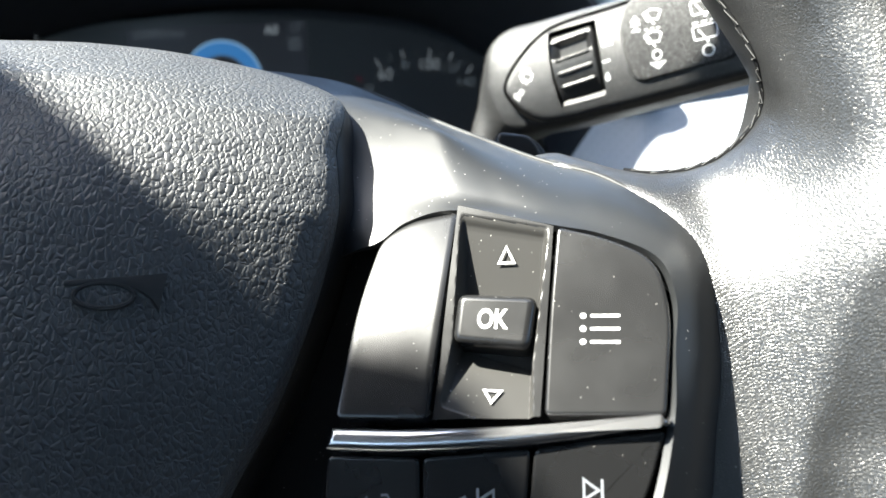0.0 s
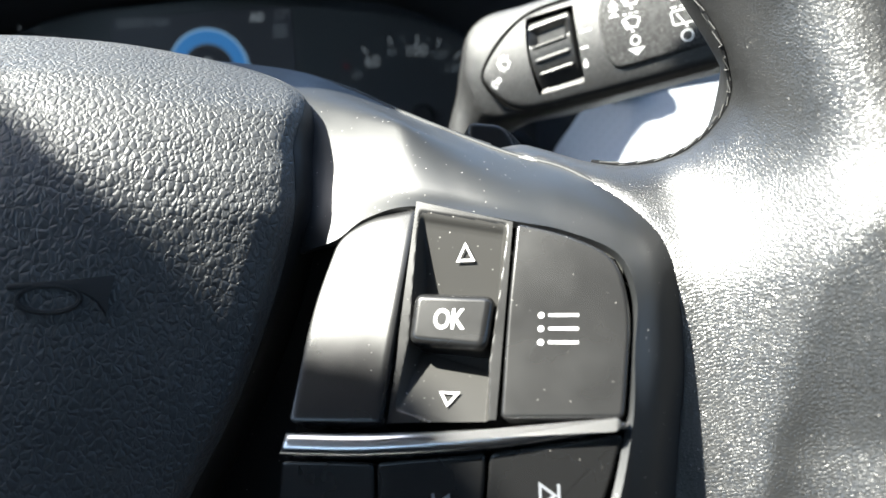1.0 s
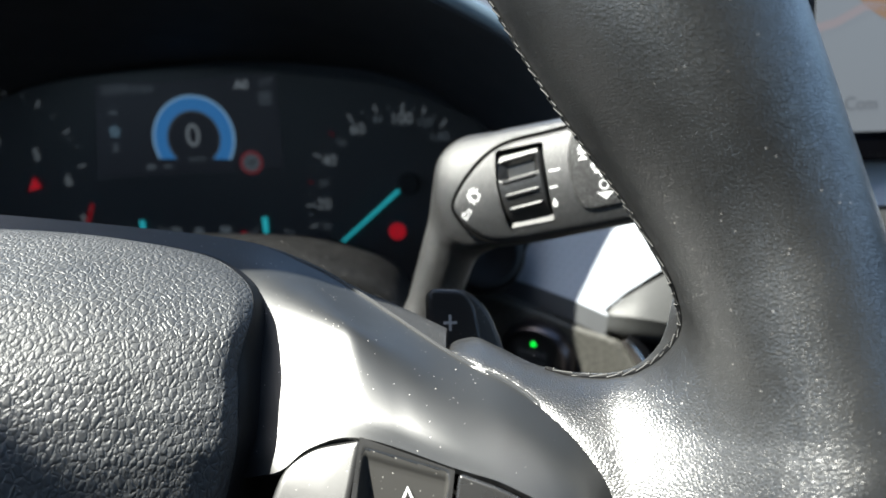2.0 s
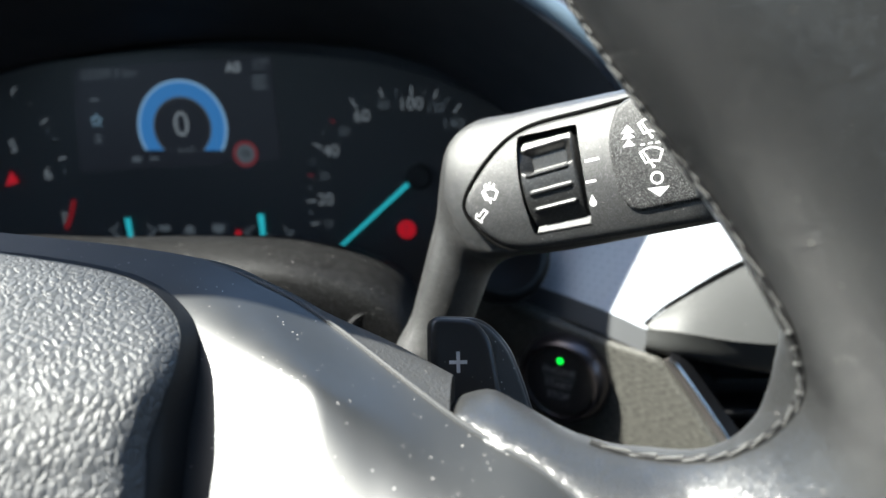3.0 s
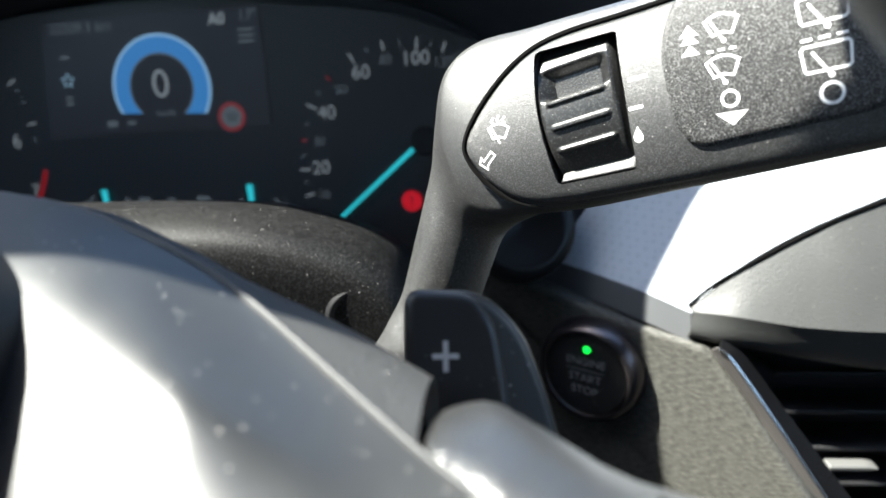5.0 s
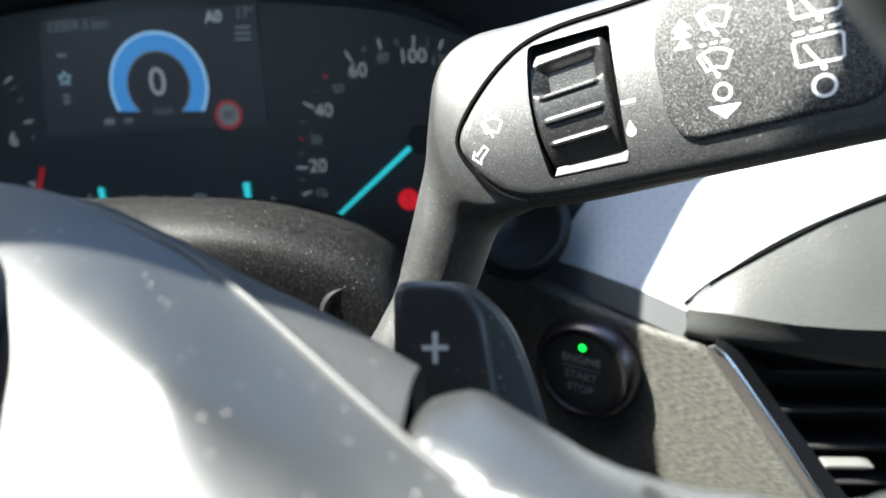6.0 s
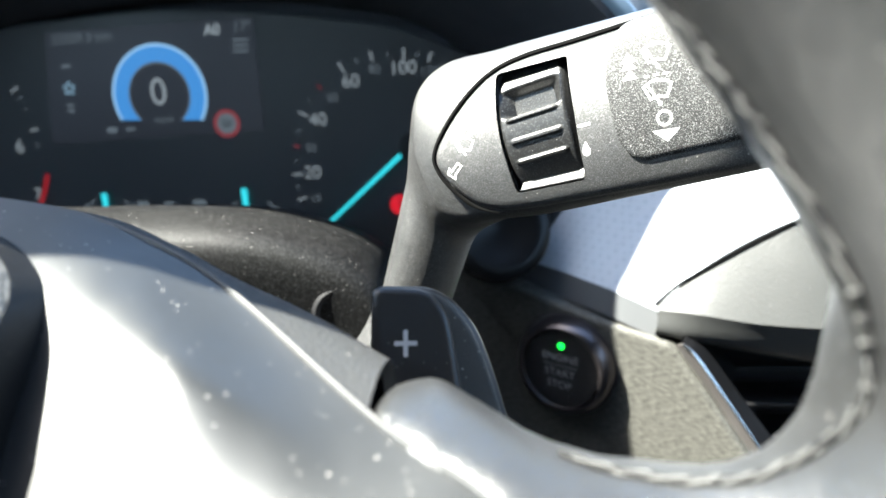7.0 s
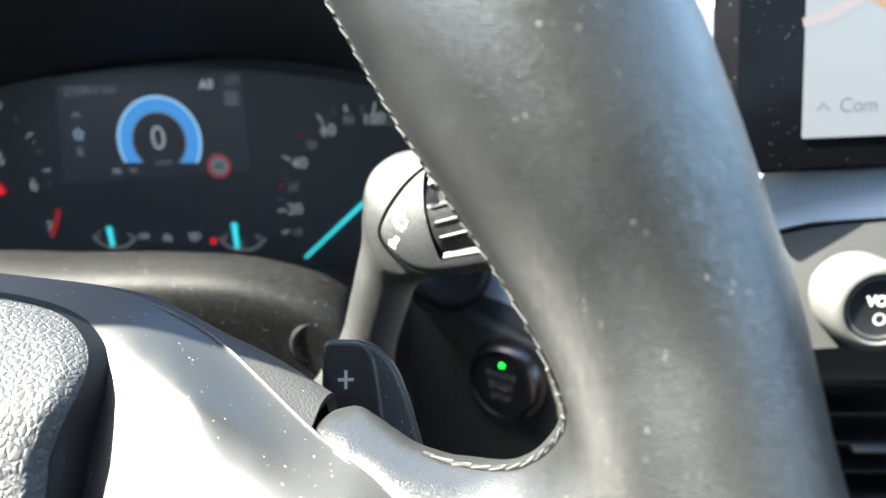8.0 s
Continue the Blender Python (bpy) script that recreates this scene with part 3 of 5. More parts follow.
on_pad(part("switch_base", slab(mm(pad_frame), -0.0085, -0.0055, 0.0003), M_GAP, wheel))


def back_bow(x, y):
    """The back switch bows away towards its upper end."""
    return -3.0 * max(y + 0.016, 0) ** 2


back_outline = rounded([(-25.5, 13.0), (-21.5, 17.2), (-13.5, 20.0), (-11.8, 2), (-10.6, -15.6), (-24.7, -17.7), (-26, 0)], [3, 6, 1.0, 40, 1.0, 1.0, 20], 6)
back_button = on_pad(part("button", dome_plate(mm(back_outline), (-0.0178, 0.011), (-0.0172, -0.012), -0.004, 0.0019, 0.0005, back_bow, 8), M_BUTTON, wheel, "black back switch with white arrow"))
menu_outline = rounded([(3.9, 17.4), (12, 16.2), (19.5, 13.4), (22.3, 5), (22.8, -9.6), (6.3, -12.2), (4.8, 3)], [1.0, 8, 6, 8, 1.0, 1.0, 30], 6)
menu_button = on_pad(part("button", slab(mm(menu_outline), -0.004, 0.0006, 0.0005), M_BUTTON, wheel, "black menu switch with white list mark"))
rock_out = [(-13.0, 20.0), (3.3, 17.6), (5.7, -12.4), (-10.0, -15.3)]


def rocker_height(s, v):
    """Depth of the rocker's two finger scoops; s runs 0 to 1 across, v is the height on the pad."""
    side = np.interp(v, [-14, -3.6, 1, 6, 18], [0.045, 0.1, 0.085, 0.07, 0.035])
    edge = np.clip((np.minimum(s, 1 - s) - side) / 0.06, 0, 1)
    edge = edge * edge * (3 - 2 * edge)
    upper = np.interp(v, [5.2, 15.6, 17.2], [-4.2, -0.9, -0.2])
    lower = np.interp(v, [-13.8, -12.8, -3.6], [-0.1, -0.5, -4.2])
    floor = np.where(v > 1, upper, lower)
    floor = np.where((v < 5.6) & (v > -4.0), -4.2, floor)
    ends = np.clip((17.9 - v) / 1.6, 0, 1) * np.clip((v + 14.1) / 0.9, 0, 1)
    return 0.35 + (floor - 0.35) * edge * ends


ns, nv = 110, 150
verts = []
for tv in np.linspace(0, 1, nv):
    left = np.array(rock_out[3]) * (1 - tv) + np.array(rock_out[0]) * tv
    right = np.array(rock_out[2]) * (1 - tv) + np.array(rock_out[1]) * tv
    for s in np.linspace(0, 1, ns):
        u, vv = left * (1 - s) + right * s
        level = vv + 0.16 * (u + 4) * (0.5 if vv > 0 else 1)
        verts.append((u * 0.001, vv * 0.001, float(rocker_height(np.float64(s), np.float64(level))) * 0.001))
high = [q[2] > 0.00022 for q in verts]
faces = grid_faces(nv, ns)
rocker = on_pad(part("rocker", (verts, [f for f in faces if all(high[i] for i in f)]), M_BUTTON, wheel, "black rocker switch with two finger scoops"))
part("scoop", (verts, [f for f in faces if not all(high[i] for i in f)]), M_SCOOP, rocker, "dusty hollows of the rocker")
ok_outline = rounded([(-9.9, 4.6), (2.6, 5.5), (2.7, -3.0), (-9.3, -3.4)], 1.7, 5)
ok_button = on_pad(part("button", slab(mm(ok_outline), -0.0055, 0.0011, 0.0012, steps=4), M_BUTTON, wheel, "raised black confirm switch"))
write("OK", 0.0043, (-0.0036, 0.0008, 0.00115), M_WHITE, ok_button, bold=0.00009, turn=6, squeeze=0.74)


def mark(lines, width, z, parent, polys=(), at=(0, 0), turn=7.0, height=None, mat=M_WHITE):
    """A white printed symbol; lines and filled shapes are in mm about its own middle."""
    co, si = math.cos(radians(turn)), math.sin(radians(turn))
    move = lambda pts: mm([(at[0] + x * co - y * si, at[1] + x * si + y * co) for x, y in pts])
    v1, f1 = strokes([move(l) for l in lines], width * 0.001, z, height)
    v2, f2 = flat([move(p) for p in polys])
    v2 = [(x, y, z + (height(x, y) if height else 0)) for x, y, _ in v2]
    return part("symbol", join((v1, f1), (v2, f2)), mat, parent, smooth=False)


def triangle(w, h, sign):
    return [[(-w / 2, -sign * h / 2), (0, sign * h / 2), (w / 2, -sign * h / 2), (-w / 2, -sign * h / 2)]]


mark(triangle(2.5, 2.4, 1), 0.38, 0.00045, rocker, at=(-3.8, 12.6), height=lambda x, y: 0.001 * float(np.interp(y * 1000 + 0.08 * (x * 1000 + 4), [5.2, 15.6], [-4.2, -0.9])))
mark(triangle(2.5, 1.9, -1), 0.38, 0.00045, rocker, at=(-2.1, -10.3), height=lambda x, y: 0.001 * float(np.interp(y * 1000 + 0.16 * (x * 1000 + 4), [-12.8, -3.6], [-0.5, -4.2])))
zt = 0.00064
mark([[(-1.3, 1.7), (0.8, 1.7)] + arc(0.8, 0.1, 1.6, 90, -90, 14) + [(-2.4, -1.5)]], 0.42, 0.00196, back_button, [[(-3.0, 1.7), (-1.2, 2.5), (-1.2, 0.9)]], at=(-18.9, -1.2), height=back_bow)
mark([[(-1.3, y), (2.6, y)] for y in (2.0, 0.0, -2.0)], 0.42, zt, menu_button, [arc(-2.55, y, 0.45, 0, 340, 12) for y in (2.0, 0.0, -2.0)], at=(12.6, 1.55))

# chrome strip across the pad
top = spline([(-25.2, -18.9), (-12, -17.0), (6, -13.6), (23.4, -10.0)], 30)
low_edge = spline([(23.4, -10.9), (6, -16.3), (-12, -20.4), (-25.4, -22.4)], 30)
on_pad(part("trim_strip", slab(mm(list(map(tuple, top)) + list(map(tuple, low_edge))), -0.003, 0.0018, 0.0013, steps=5), M_CHROME, wheel, "polished chrome strip"))
lower = [
    rounded([(-25.4, -23.0), (-11.2, -20.9), (-9.3, -36), (-25, -38)], [1.0, 1.0, 1.0, 3], 4),
    rounded([(-10.7, -20.8), (4.9, -17.0), (5.2, -34), (-8.9, -36)], 1.0, 4),
    rounded([(5.4, -16.9), (22.9, -11.6), (21.6, -20), (17, -31), (5.7, -34)], [1.0, 1.0, 10, 6, 1.0], 5),
]
def low_tilt(x, y):
    """The lower switches lean away below the chrome strip."""
    return 0.38 * (y + 0.0165 - 0.2 * x)


low_buttons = [on_pad(part("button", slab(mm(o), -0.004, 0.0004, 0.0005, height=low_tilt), M_BUTTON, wheel, lab)) for o, lab in zip(lower, ("black voice switch with white mark", "black call and previous track switch", "black hang-up and next track switch"))]
zl = 0.00044
handset = lambda dx, dy, turn: [[(dx + x * math.cos(radians(turn)) - y * math.sin(radians(turn)), dy + x * math.sin(radians(turn)) + y * math.cos(radians(turn))) for x, y in arc(0, -1.4, 2.2, 150, 30, 9)]]
ear = lambda dx, dy, turn: [[(dx + x * math.cos(radians(turn)) - y * math.sin(radians(turn)), dy + x * math.sin(radians(turn)) + y * math.cos(radians(turn))) for x, y in q] for q in ([(-2.2, 0.1), (-1.2, 0.1), (-1.2, -1.0), (-2.2, -1.0)], [(1.2, 0.1), (2.2, 0.1), (2.2, -1.0), (1.2, -1.0)])]
# these white marks are painted grey, as dim as in shade
mark([arc(0.4, 0, r, 145, 215, 8) for r in (0.9, 1.6, 2.3)] + [[(0.9, 1.7), (1.7, 1.8), (2.1, 1.1), (2.5, 0.3), (1.9, 0.0), (1.9, -0.9), (0.9, -1.4)]], 0.34, zl, low_buttons[0], at=(-16.9, -28.8), mat=M_SHADED_PRINT, height=low_tilt)
mark([[(-0.6, 1.3), (-0.6, -1.3)], [(-0.3, 0), (1.7, 1.3), (1.7, -1.3), (-0.3, 0)]] + handset(-2.4, -2.0, 115), 0.4, zl, low_buttons[1], ear(-2.4, -2.0, 115), at=(-1.3, -24.9), mat=M_SHADED_PRINT, height=low_tilt)
mark([[(1.6, 1.3), (1.6, -1.3)], [(1.1, 0), (-0.9, 1.3), (-0.9, -1.3), (1.1, 0)]] + handset(-2.6, -2.4, 0), 0.4, zl, low_buttons[2], ear(-2.6, -2.4, 0), at=(13.7, -20.9), mat=M_SHADED_PRINT, height=low_tilt)
# moulded horn mark on the cover, proud of the grain
def cover_height(x, y):
    s = math.hypot(x / 97.5, (y - 15) / (57 if y > 15 else 75))
    prof = np.array(cover_profile)
    return float(np.interp(s, prof[::-1, 0], prof[::-1, 1])) - side_fall(s) - top_slope(y)


def on_cover(points, lift):
    return [(x * 0.001, y * 0.001, (cover_height(x, y) + lift) * 0.001) for x, y in points]


bell_top = spline([(52.6, 22.3), (56.1, 22.7), (61.4, 23.3), (65.0, 24.5), (67.2, 26.4)], 28)
bell_low = spline([(52.9, 21.2), (56.1, 21.4), (61.2, 21.2), (64.2, 19.6), (65.7, 17.2)], 28)
bell_rows = [on_cover(bell_top * (1 - f) + bell_low * f, lift) for f, lift in ((0, -0.3), (0.08, 0.1), (0.3, 0.22), (0.7, 0.22), (0.92, 0.1), (1, -0.3))]
bell = ([q for row in bell_rows for q in row], grid_faces(len(bell_rows), 28))
loop = [(58.1 + 4.1 * math.cos(a), 20.0 + 1.9 * math.sin(a)) for a in np.linspace(0, 6.28, 40)]
part("horn_symbol", join(bell, tube(on_cover(loop, -0.1), 0.0004, 6)), M_HORN, airbag, "faint smooth moulded horn outline")

# shift paddle behind the spoke
PADDLE = WHEEL @ Matrix.Translation((0.1262, 0.0518, -0.0502)) @ pose(0, 0, 0, -6, 8, 0)
paddle_outline = rounded([(-4.5, 7.6), (3.1, 7.2), (5.7, 4.0), (6.7, -1.2), (8.2, -12), (10, -26), (-3.4, -26), (-4.5, -6)], [1.8, 3, 4, 6, 6, 2, 2, 4], 6)
paddle = part("shift_paddle", slab(mm(paddle_outline), -0.003, 0.0, 0.0011, steps=4), M_BLACK, wheel, "glossy black shift paddle with white plus")


def paddle_fall(x, y):
    """The dusty flank falls away from the face of the paddle."""
    return -0.32 * max(0.0, x - 0.003)


flank = rounded([(-4.2, 7.4), (4.4, 7.0), (8.9, 2.6), (11.6, -4), (14.4, -14), (17, -26), (-3, -26), (-4.2, -6)], [1.8, 4, 8, 8, 8, 2, 2, 4], 6)
part("flank", slab(mm(flank), -0.006, -0.0005, 0.0006, height=paddle_fall), M_FLANK, paddle, "dusty flank of the paddle")
paddle_back = rounded([(-4.4, 7.9), (5.0, 7.6), (9.8, 3.0), (12.6, -4), (15.4, -14), (18, -26), (-3, -26), (-4.4, -6)], [2.0, 5, 9, 9, 9, 2, 2, 4], 6)
part("paddle_back", slab(mm(paddle_back), -0.0075, -0.0022, 0.0008, height=paddle_fall, steps=4), M_BLACK, paddle, "black outer edge of the paddle")
paddle.matrix_basis = WHEEL.inverted() @ PADDLE
part("symbol", flat([mm([(-1.5, -0.3), (1.5, -0.3), (1.5, 0.3), (-1.5, 0.3)]), mm([(-0.3, -1.75), (0.3, -1.75), (0.3, 1.75), (-0.3, 1.75)])], 0.00008), M_PALE, paddle, smooth=False)

# ---- wiper stalk ----
stalk = thing("wiper_stalk", STALK, "black plastic wiper stalk with thumbwheel and white symbols", "control stalk")
LEAN = radians(16.0)
CA, SA = math.cos(LEAN), math.sin(LEAN)


def across(x, y):
    """Height over the middle line of the stalk's head."""
    return -x * SA + y * CA - 2.6


def bar(x, y, z, a, b, ra, rb, flat_by=1.0):
    """Distance to a tapered round bar from a to b."""
    p = np.stack([x - a[0], y - a[1], (z - a[2]) * flat_by], -1)
    d = np.array([b[0] - a[0], b[1] - a[1], (b[2] - a[2]) * flat_by])
    h = np.clip((p @ d) / (d @ d), 0, 1)
    return np.linalg.norm(p - h[..., None] * d, axis=-1) - (ra + (rb - ra) * h)


def stalk_body(x, y, z):
    u, w = x * CA + y * SA, across(x, y)
    halfw = np.interp(u, [-36, -15, 30], [17.4, 17.2, 14.6])
    deep = z + 9.8 + 3.6 * (w / 16) ** 2 + 2.6 * (np.maximum(w, 0) / 16) ** 4 + 0.03 * np.maximum(-25 - u, 0) ** 2
    w = w - 2.0
    below = np.interp(u, [-25, -10, 30], [0.0, 1.2, 2.6])
    d = np.stack([np.maximum(w - halfw, -w - halfw - below) + 7, np.abs(deep) - 9.0 + 4, -39.4 - u + 9, u - 44 + 7], 0)
    d[2] = d[2] + np.maximum(-w, 0) * 0.22 + np.maximum(w, 0) * 0.22
    head = np.minimum(d.max(0), 0) + np.sqrt((np.maximum(d[:2], 0) ** 2).sum(0) + np.maximum(d[2], 0) ** 2 * 0.75 + np.maximum(d[3], 0) ** 2) - 6.0
    head = np.maximum(head, -z * 0 + deep - 9.0)
    neck = bar(x, y, z, (-31, 0, -15), (-47, -54, -19), 9.2, 7.4)
    foot = bar(x, y, z, (-47, -52, -19), (-60, -68, -20), 6.6, 9.5)
    return blend_min(blend_min(head, neck, 9), foot, 10)


bv, bf = surface(stalk_body, (-78, -80, -40), (50, 42, 5), 0.9)
bm = bmesh.new()
me = bpy.data.meshes.new("body")
me.from_pydata([tuple(map(float, q)) for q in bv * 0.001], [], bf)
bm.from_mesh(me)
bmesh.ops.smooth_vert(bm, verts=bm.verts[:], factor=0.5, use_axis_x=True, use_axis_y=True, use_axis_z=True)
stalk_shell = part("body", bm, M_STALK, stalk)


def face_z(x, y):
    """Bow of the control face, in metres."""
    w = across(x * 1000, y * 1000)
    return -0.001 * (3.6 * (w / 16) ** 2 + 2.6 * (max(w, 0) / 16) ** 4)


panel_line = spline([(38, 27.5), (17, 21.6), (-3, 15.6), (-14, 12.4), (-20, 9.0), (-25, 2.6), (-28.6, -5), (-27.6, -9), (-23, -13.2), (-18.5, -15.0), (-12, -14.6), (2, -10.9), (20, -5.8), (40, 0.2)], 110)
panel_outline = mm([tuple(q) for q in panel_line])
control_panel = part("control_panel", dome_plate(panel_outline, (-0.016, -0.002), (0.035, 0.0125), -0.004, 0.0004, 0.0011, face_z, 14), M_STALK, stalk)
gap_line = inset_loop(panel_outline, -0.0004)[:82]
part("panel_gap", tube([(x, y, 0.0 + face_z(x, y)) for x, y in gap_line], [0.00046 * min(1, (81 - k) / 12) + 0.00002 for k in range(82)], 6), M_GAP, stalk)

# window of the thumbwheel, cut through panel and body
window = rounded(mm([(-18.3, 9.5), (-4.9, 12.9), (-1.8, 3.0), (0.7, -7.9), (-12.0, -11.5), (-15.7, -1.8)]), [0.0009, 0.0009, 0.02, 0.0009, 0.0009, 0.02], 5)
for ob in (control_panel, stalk_shell):
    cut(ob, slab(window, -0.013, 0.004, 0.00005))
part("window_lining", slab(inset_loop(window, 0.0002), -0.0128, -0.0118, 0.0001), M_GAP, stalk)
low_lip = [(-11.8, -11.2), (0.3, -7.7), (-0.2, -5.6), (-11.6, -9.0)]
part("window_lip", slab(mm(low_lip), -0.006, -0.0014, 0.0004, height=lambda x, y: 0.5 * (-0.0111 + 0.29 * (x + 0.011) - y)), M_STALK, stalk)


def wheel_ring(phi):
    """Outline radius of the thumbwheel by the angle from its front, in mm, with its thumb scoop."""
    floor = (11.7 - 0.02 * (phi - 13)) / math.cos(radians(phi))
    inside = 1 / (1 + math.exp(-(phi - 13) / 0.6)) * (1 / (1 + math.exp((phi - 31) / 0.5)))
    return 15.0 + (floor - 15.0) * inside


def wheel_rib(phi):
    """Height of the three narrow ribs, in mm."""
    return sum(0.45 * math.exp(-(((phi - at) / 1.5) ** 4)) for at in (9.5, -5.0, -18.5))


thumb = []
angles = np.linspace(-75, 75, 200)
stations = [(u, 1 - 0.1 * max(0, (abs(u) - 5.8) / 1.1) ** 2, float(np.clip((5.0 - abs(u)) / 0.5, 0, 1)), float(np.clip((5.9 - abs(u)) / 2.0, 0, 1))) for u in np.linspace(-6.9, 6.9, 43)]
for u, k, ribbed, scooped in stations:
    for phi in angles:
        r = (15.0 + (wheel_ring(phi) - 15.0) * scooped) * k + wheel_rib(phi) * ribbed
        thumb.append((u * 0.001, r * math.sin(radians(phi)) * 0.001, (r * math.cos(radians(phi)) - 14.8) * 0.001))
last = len(stations) - 1
faces = grid_faces(len(stations), len(angles))
faces += [tuple(range(len(angles))), tuple(range(last * len(angles), (last + 1) * len(angles)))[::-1]]
thumbwheel = part("thumbwheel", (thumb, faces), plastic("worn roller plastic", (0.017, 0.017, 0.017), 0.42, grain=0.0003, depth=0.00006, dust=0.5, spec=0.6, speck=900, sparkle=0.015), stalk, "ribbed glossy black thumbwheel")
thumbwheel.matrix_basis = Matrix.Translation((-0.0091, 0.0003, 0.0)) @ Matrix(((CA, -SA - 0.12, 0, 0), (SA, CA, 0, 0), (0, 0, 1, 0), (0, 0, 0, 1)))

def pad_z(x, y):
    """Bow of the raised pad, flatter than the panel under it."""
    return 0.45 * face_z(x, y) + 0.00005 * across(x * 1000, y * 1000)


# raised pad that carries the wiper symbols
pad_line = rounded([(2.3, 10.0), (3.6, 17.8), (28.4, 25.0), (34.2, 3.0), (9.0, -4.6), (5.4, -1.0)], [8, 3, 4, 4, 4, 6], 7)
symbol_pad = part("symbol_pad", dome_plate(mm(pad_line), (0.010, 0.008), (0.030, 0.0135), -0.0035, 0.0007, 0.0009, pad_z, 26), plastic("grained pad", (0.01, 0.01, 0.0098), 0.5, grain=0.00017, depth=0.00014, sparkle=0.15, dust=0.6, spec=0.5, speck=700, speck_size=0.1), stalk)


def icon(lines, width, at, turn=14.0, z=0.0, polys=(), parent=None):
    """White printed symbol; its lines are in mm about its own middle."""
    c, s = math.cos(radians(turn)), math.sin(radians(turn))
    move = lambda pts: [(at[0] + x * c - y * s, at[1] + x * s + y * c) for x, y in pts]
    dense = [[tuple(q) for q in np.concatenate([np.linspace(a, b, 5)[:-1] for a, b in zip(np.array(move(l))[:-1], np.array(move(l))[1:])] + [np.array(move(l))[-1:]])] for l in lines]
    lift = pad_z if parent is symbol_pad else face_z
    v1, f1 = strokes([mm(l) for l in dense], width * 0.001, z, lift)
    v2, f2 = flat([mm(move(p)) for p in polys])
    v2 = [(x, y, z + lift(x, y)) for x, y, _ in v2]
    return part("symbol", join((v1, f1), (v2, f2)), M_WHITE, parent or stalk, smooth=False)


def wiper(k=1.0):
    fan = [(-2.6, 1.0), (-1.4, 1.7), (0, 2.0), (1.4, 1.7), (2.6, 1.0), (1.5, -1.4), (0, -1.0), (-1.5, -1.4), (-2.6, 1.0)]
    arm = [(-1.7, 1.0), (0.15, -2.4)]
    return [[(x * k, y * k) for x, y in l] for l in (fan, arm)]


def rear_window():
    frame_line = [(-3.0, 1.5), (-2.6, 1.9), (2.7, 1.9), (3.0, 1.5), (2.8, -1.2), (2.4, -1.5), (-2.5, -1.5), (-2.8, -1.2), (-3.0, 1.5)]
    return [frame_line, [(-1.6, 1.0), (0.3, -2.2)]]


zp, zq = 0.00073, 0.00044
dashes = [[(-2.1, 2.85), (-1.4, 2.85)], [(-0.35, 2.9), (0.35, 2.9)], [(1.4, 2.85), (2.1, 2.85)]]
dot = lambda x, y, r: arc(x, y, r, 0, 330, 12)
icon(wiper(0.86), 0.33, (10.9, 13.0), 12, zp, [dot(0.13, -2.06, 0.34)], symbol_pad)
icon(wiper(0.86) + [[(x * 0.86, y * 0.86) for x, y in d] for d in dashes], 0.33, (11.8, 7.3), 12, zp, [dot(0.13, -2.06, 0.34)], symbol_pad)
icon([arc(0, 0, 1.1, 0, 360, 24)], 0.38, (13.2, 3.1), 12, zp, parent=symbol_pad)
icon([], 0.4, (13.8, 0.4), 12, zp, [[(-2.2, 0.9), (2.2, 0.9), (0, -1.0)]], symbol_pad)
icon([], 0.4, (6.7, 11.2), 12, zp, [[(-1.3, 0.3), (1.3, 0.3), (0, 1.9)], [(-1.3, -0.8), (1.3, -0.8), (0, 0.7)], [(-1.3, -2.4), (1.3, -2.4), (0, -1.0)]], symbol_pad)
icon(rear_window(), 0.36, (23.4, 14.9), 14, zp, [dot(0.3, -2.2, 0.38)], symbol_pad)
icon(rear_window() + [[(-2.7, 2.8), (-1.6, 2.8)], [(-0.55, 2.8), (0.55, 2.8)], [(1.6, 2.8), (2.7, 2.8)]], 0.36, (24.7, 8.7), 14, zp, [dot(0.3, -2.2, 0.38)], symbol_pad)
icon([arc(0, 0, 1.35, 0, 360, 24)], 0.45, (25.9, 4.3), 14, zp, parent=symbol_pad)
icon([[(-1.3, 0), (1.3, 0)]], 0.5, (-0.3, 5.7), 16, zq, parent=control_panel)
icon([[(-0.9, 0), (0.9, 0)]], 0.5, (-0.1, 1.3), 16, zq, parent=control_panel)
icon([], 0.4, (0.6, -2.8), 10, zq, [[(0, 1.4), (0.75, -0.1), (0.6, -0.8), (0, -1.1), (-0.6, -0.8), (-0.75, -0.1)]], control_panel)
icon(wiper(0.72) + [[(-0.9, 2.4), (-1.3, 1.9), (-0.9, 1.5)], [(0.1, 2.7), (-0.3, 2.2), (0.1, 1.7)], [(1.1, 2.4), (0.7, 1.9), (1.1, 1.5)]], 0.32, (-22.6, -3.6), 8, zq, parent=control_panel)
icon([[(-1.6, -0.9), (-0.2, -1.9), (-0.1, -1.2), (1.4, 0.4), (0.7, 1.0), (-0.8, -0.5), (-1.2, 0.1), (-1.6, -0.9)]], 0.3, (-24.4, -8.0), 8, zq, parent=control_panel)

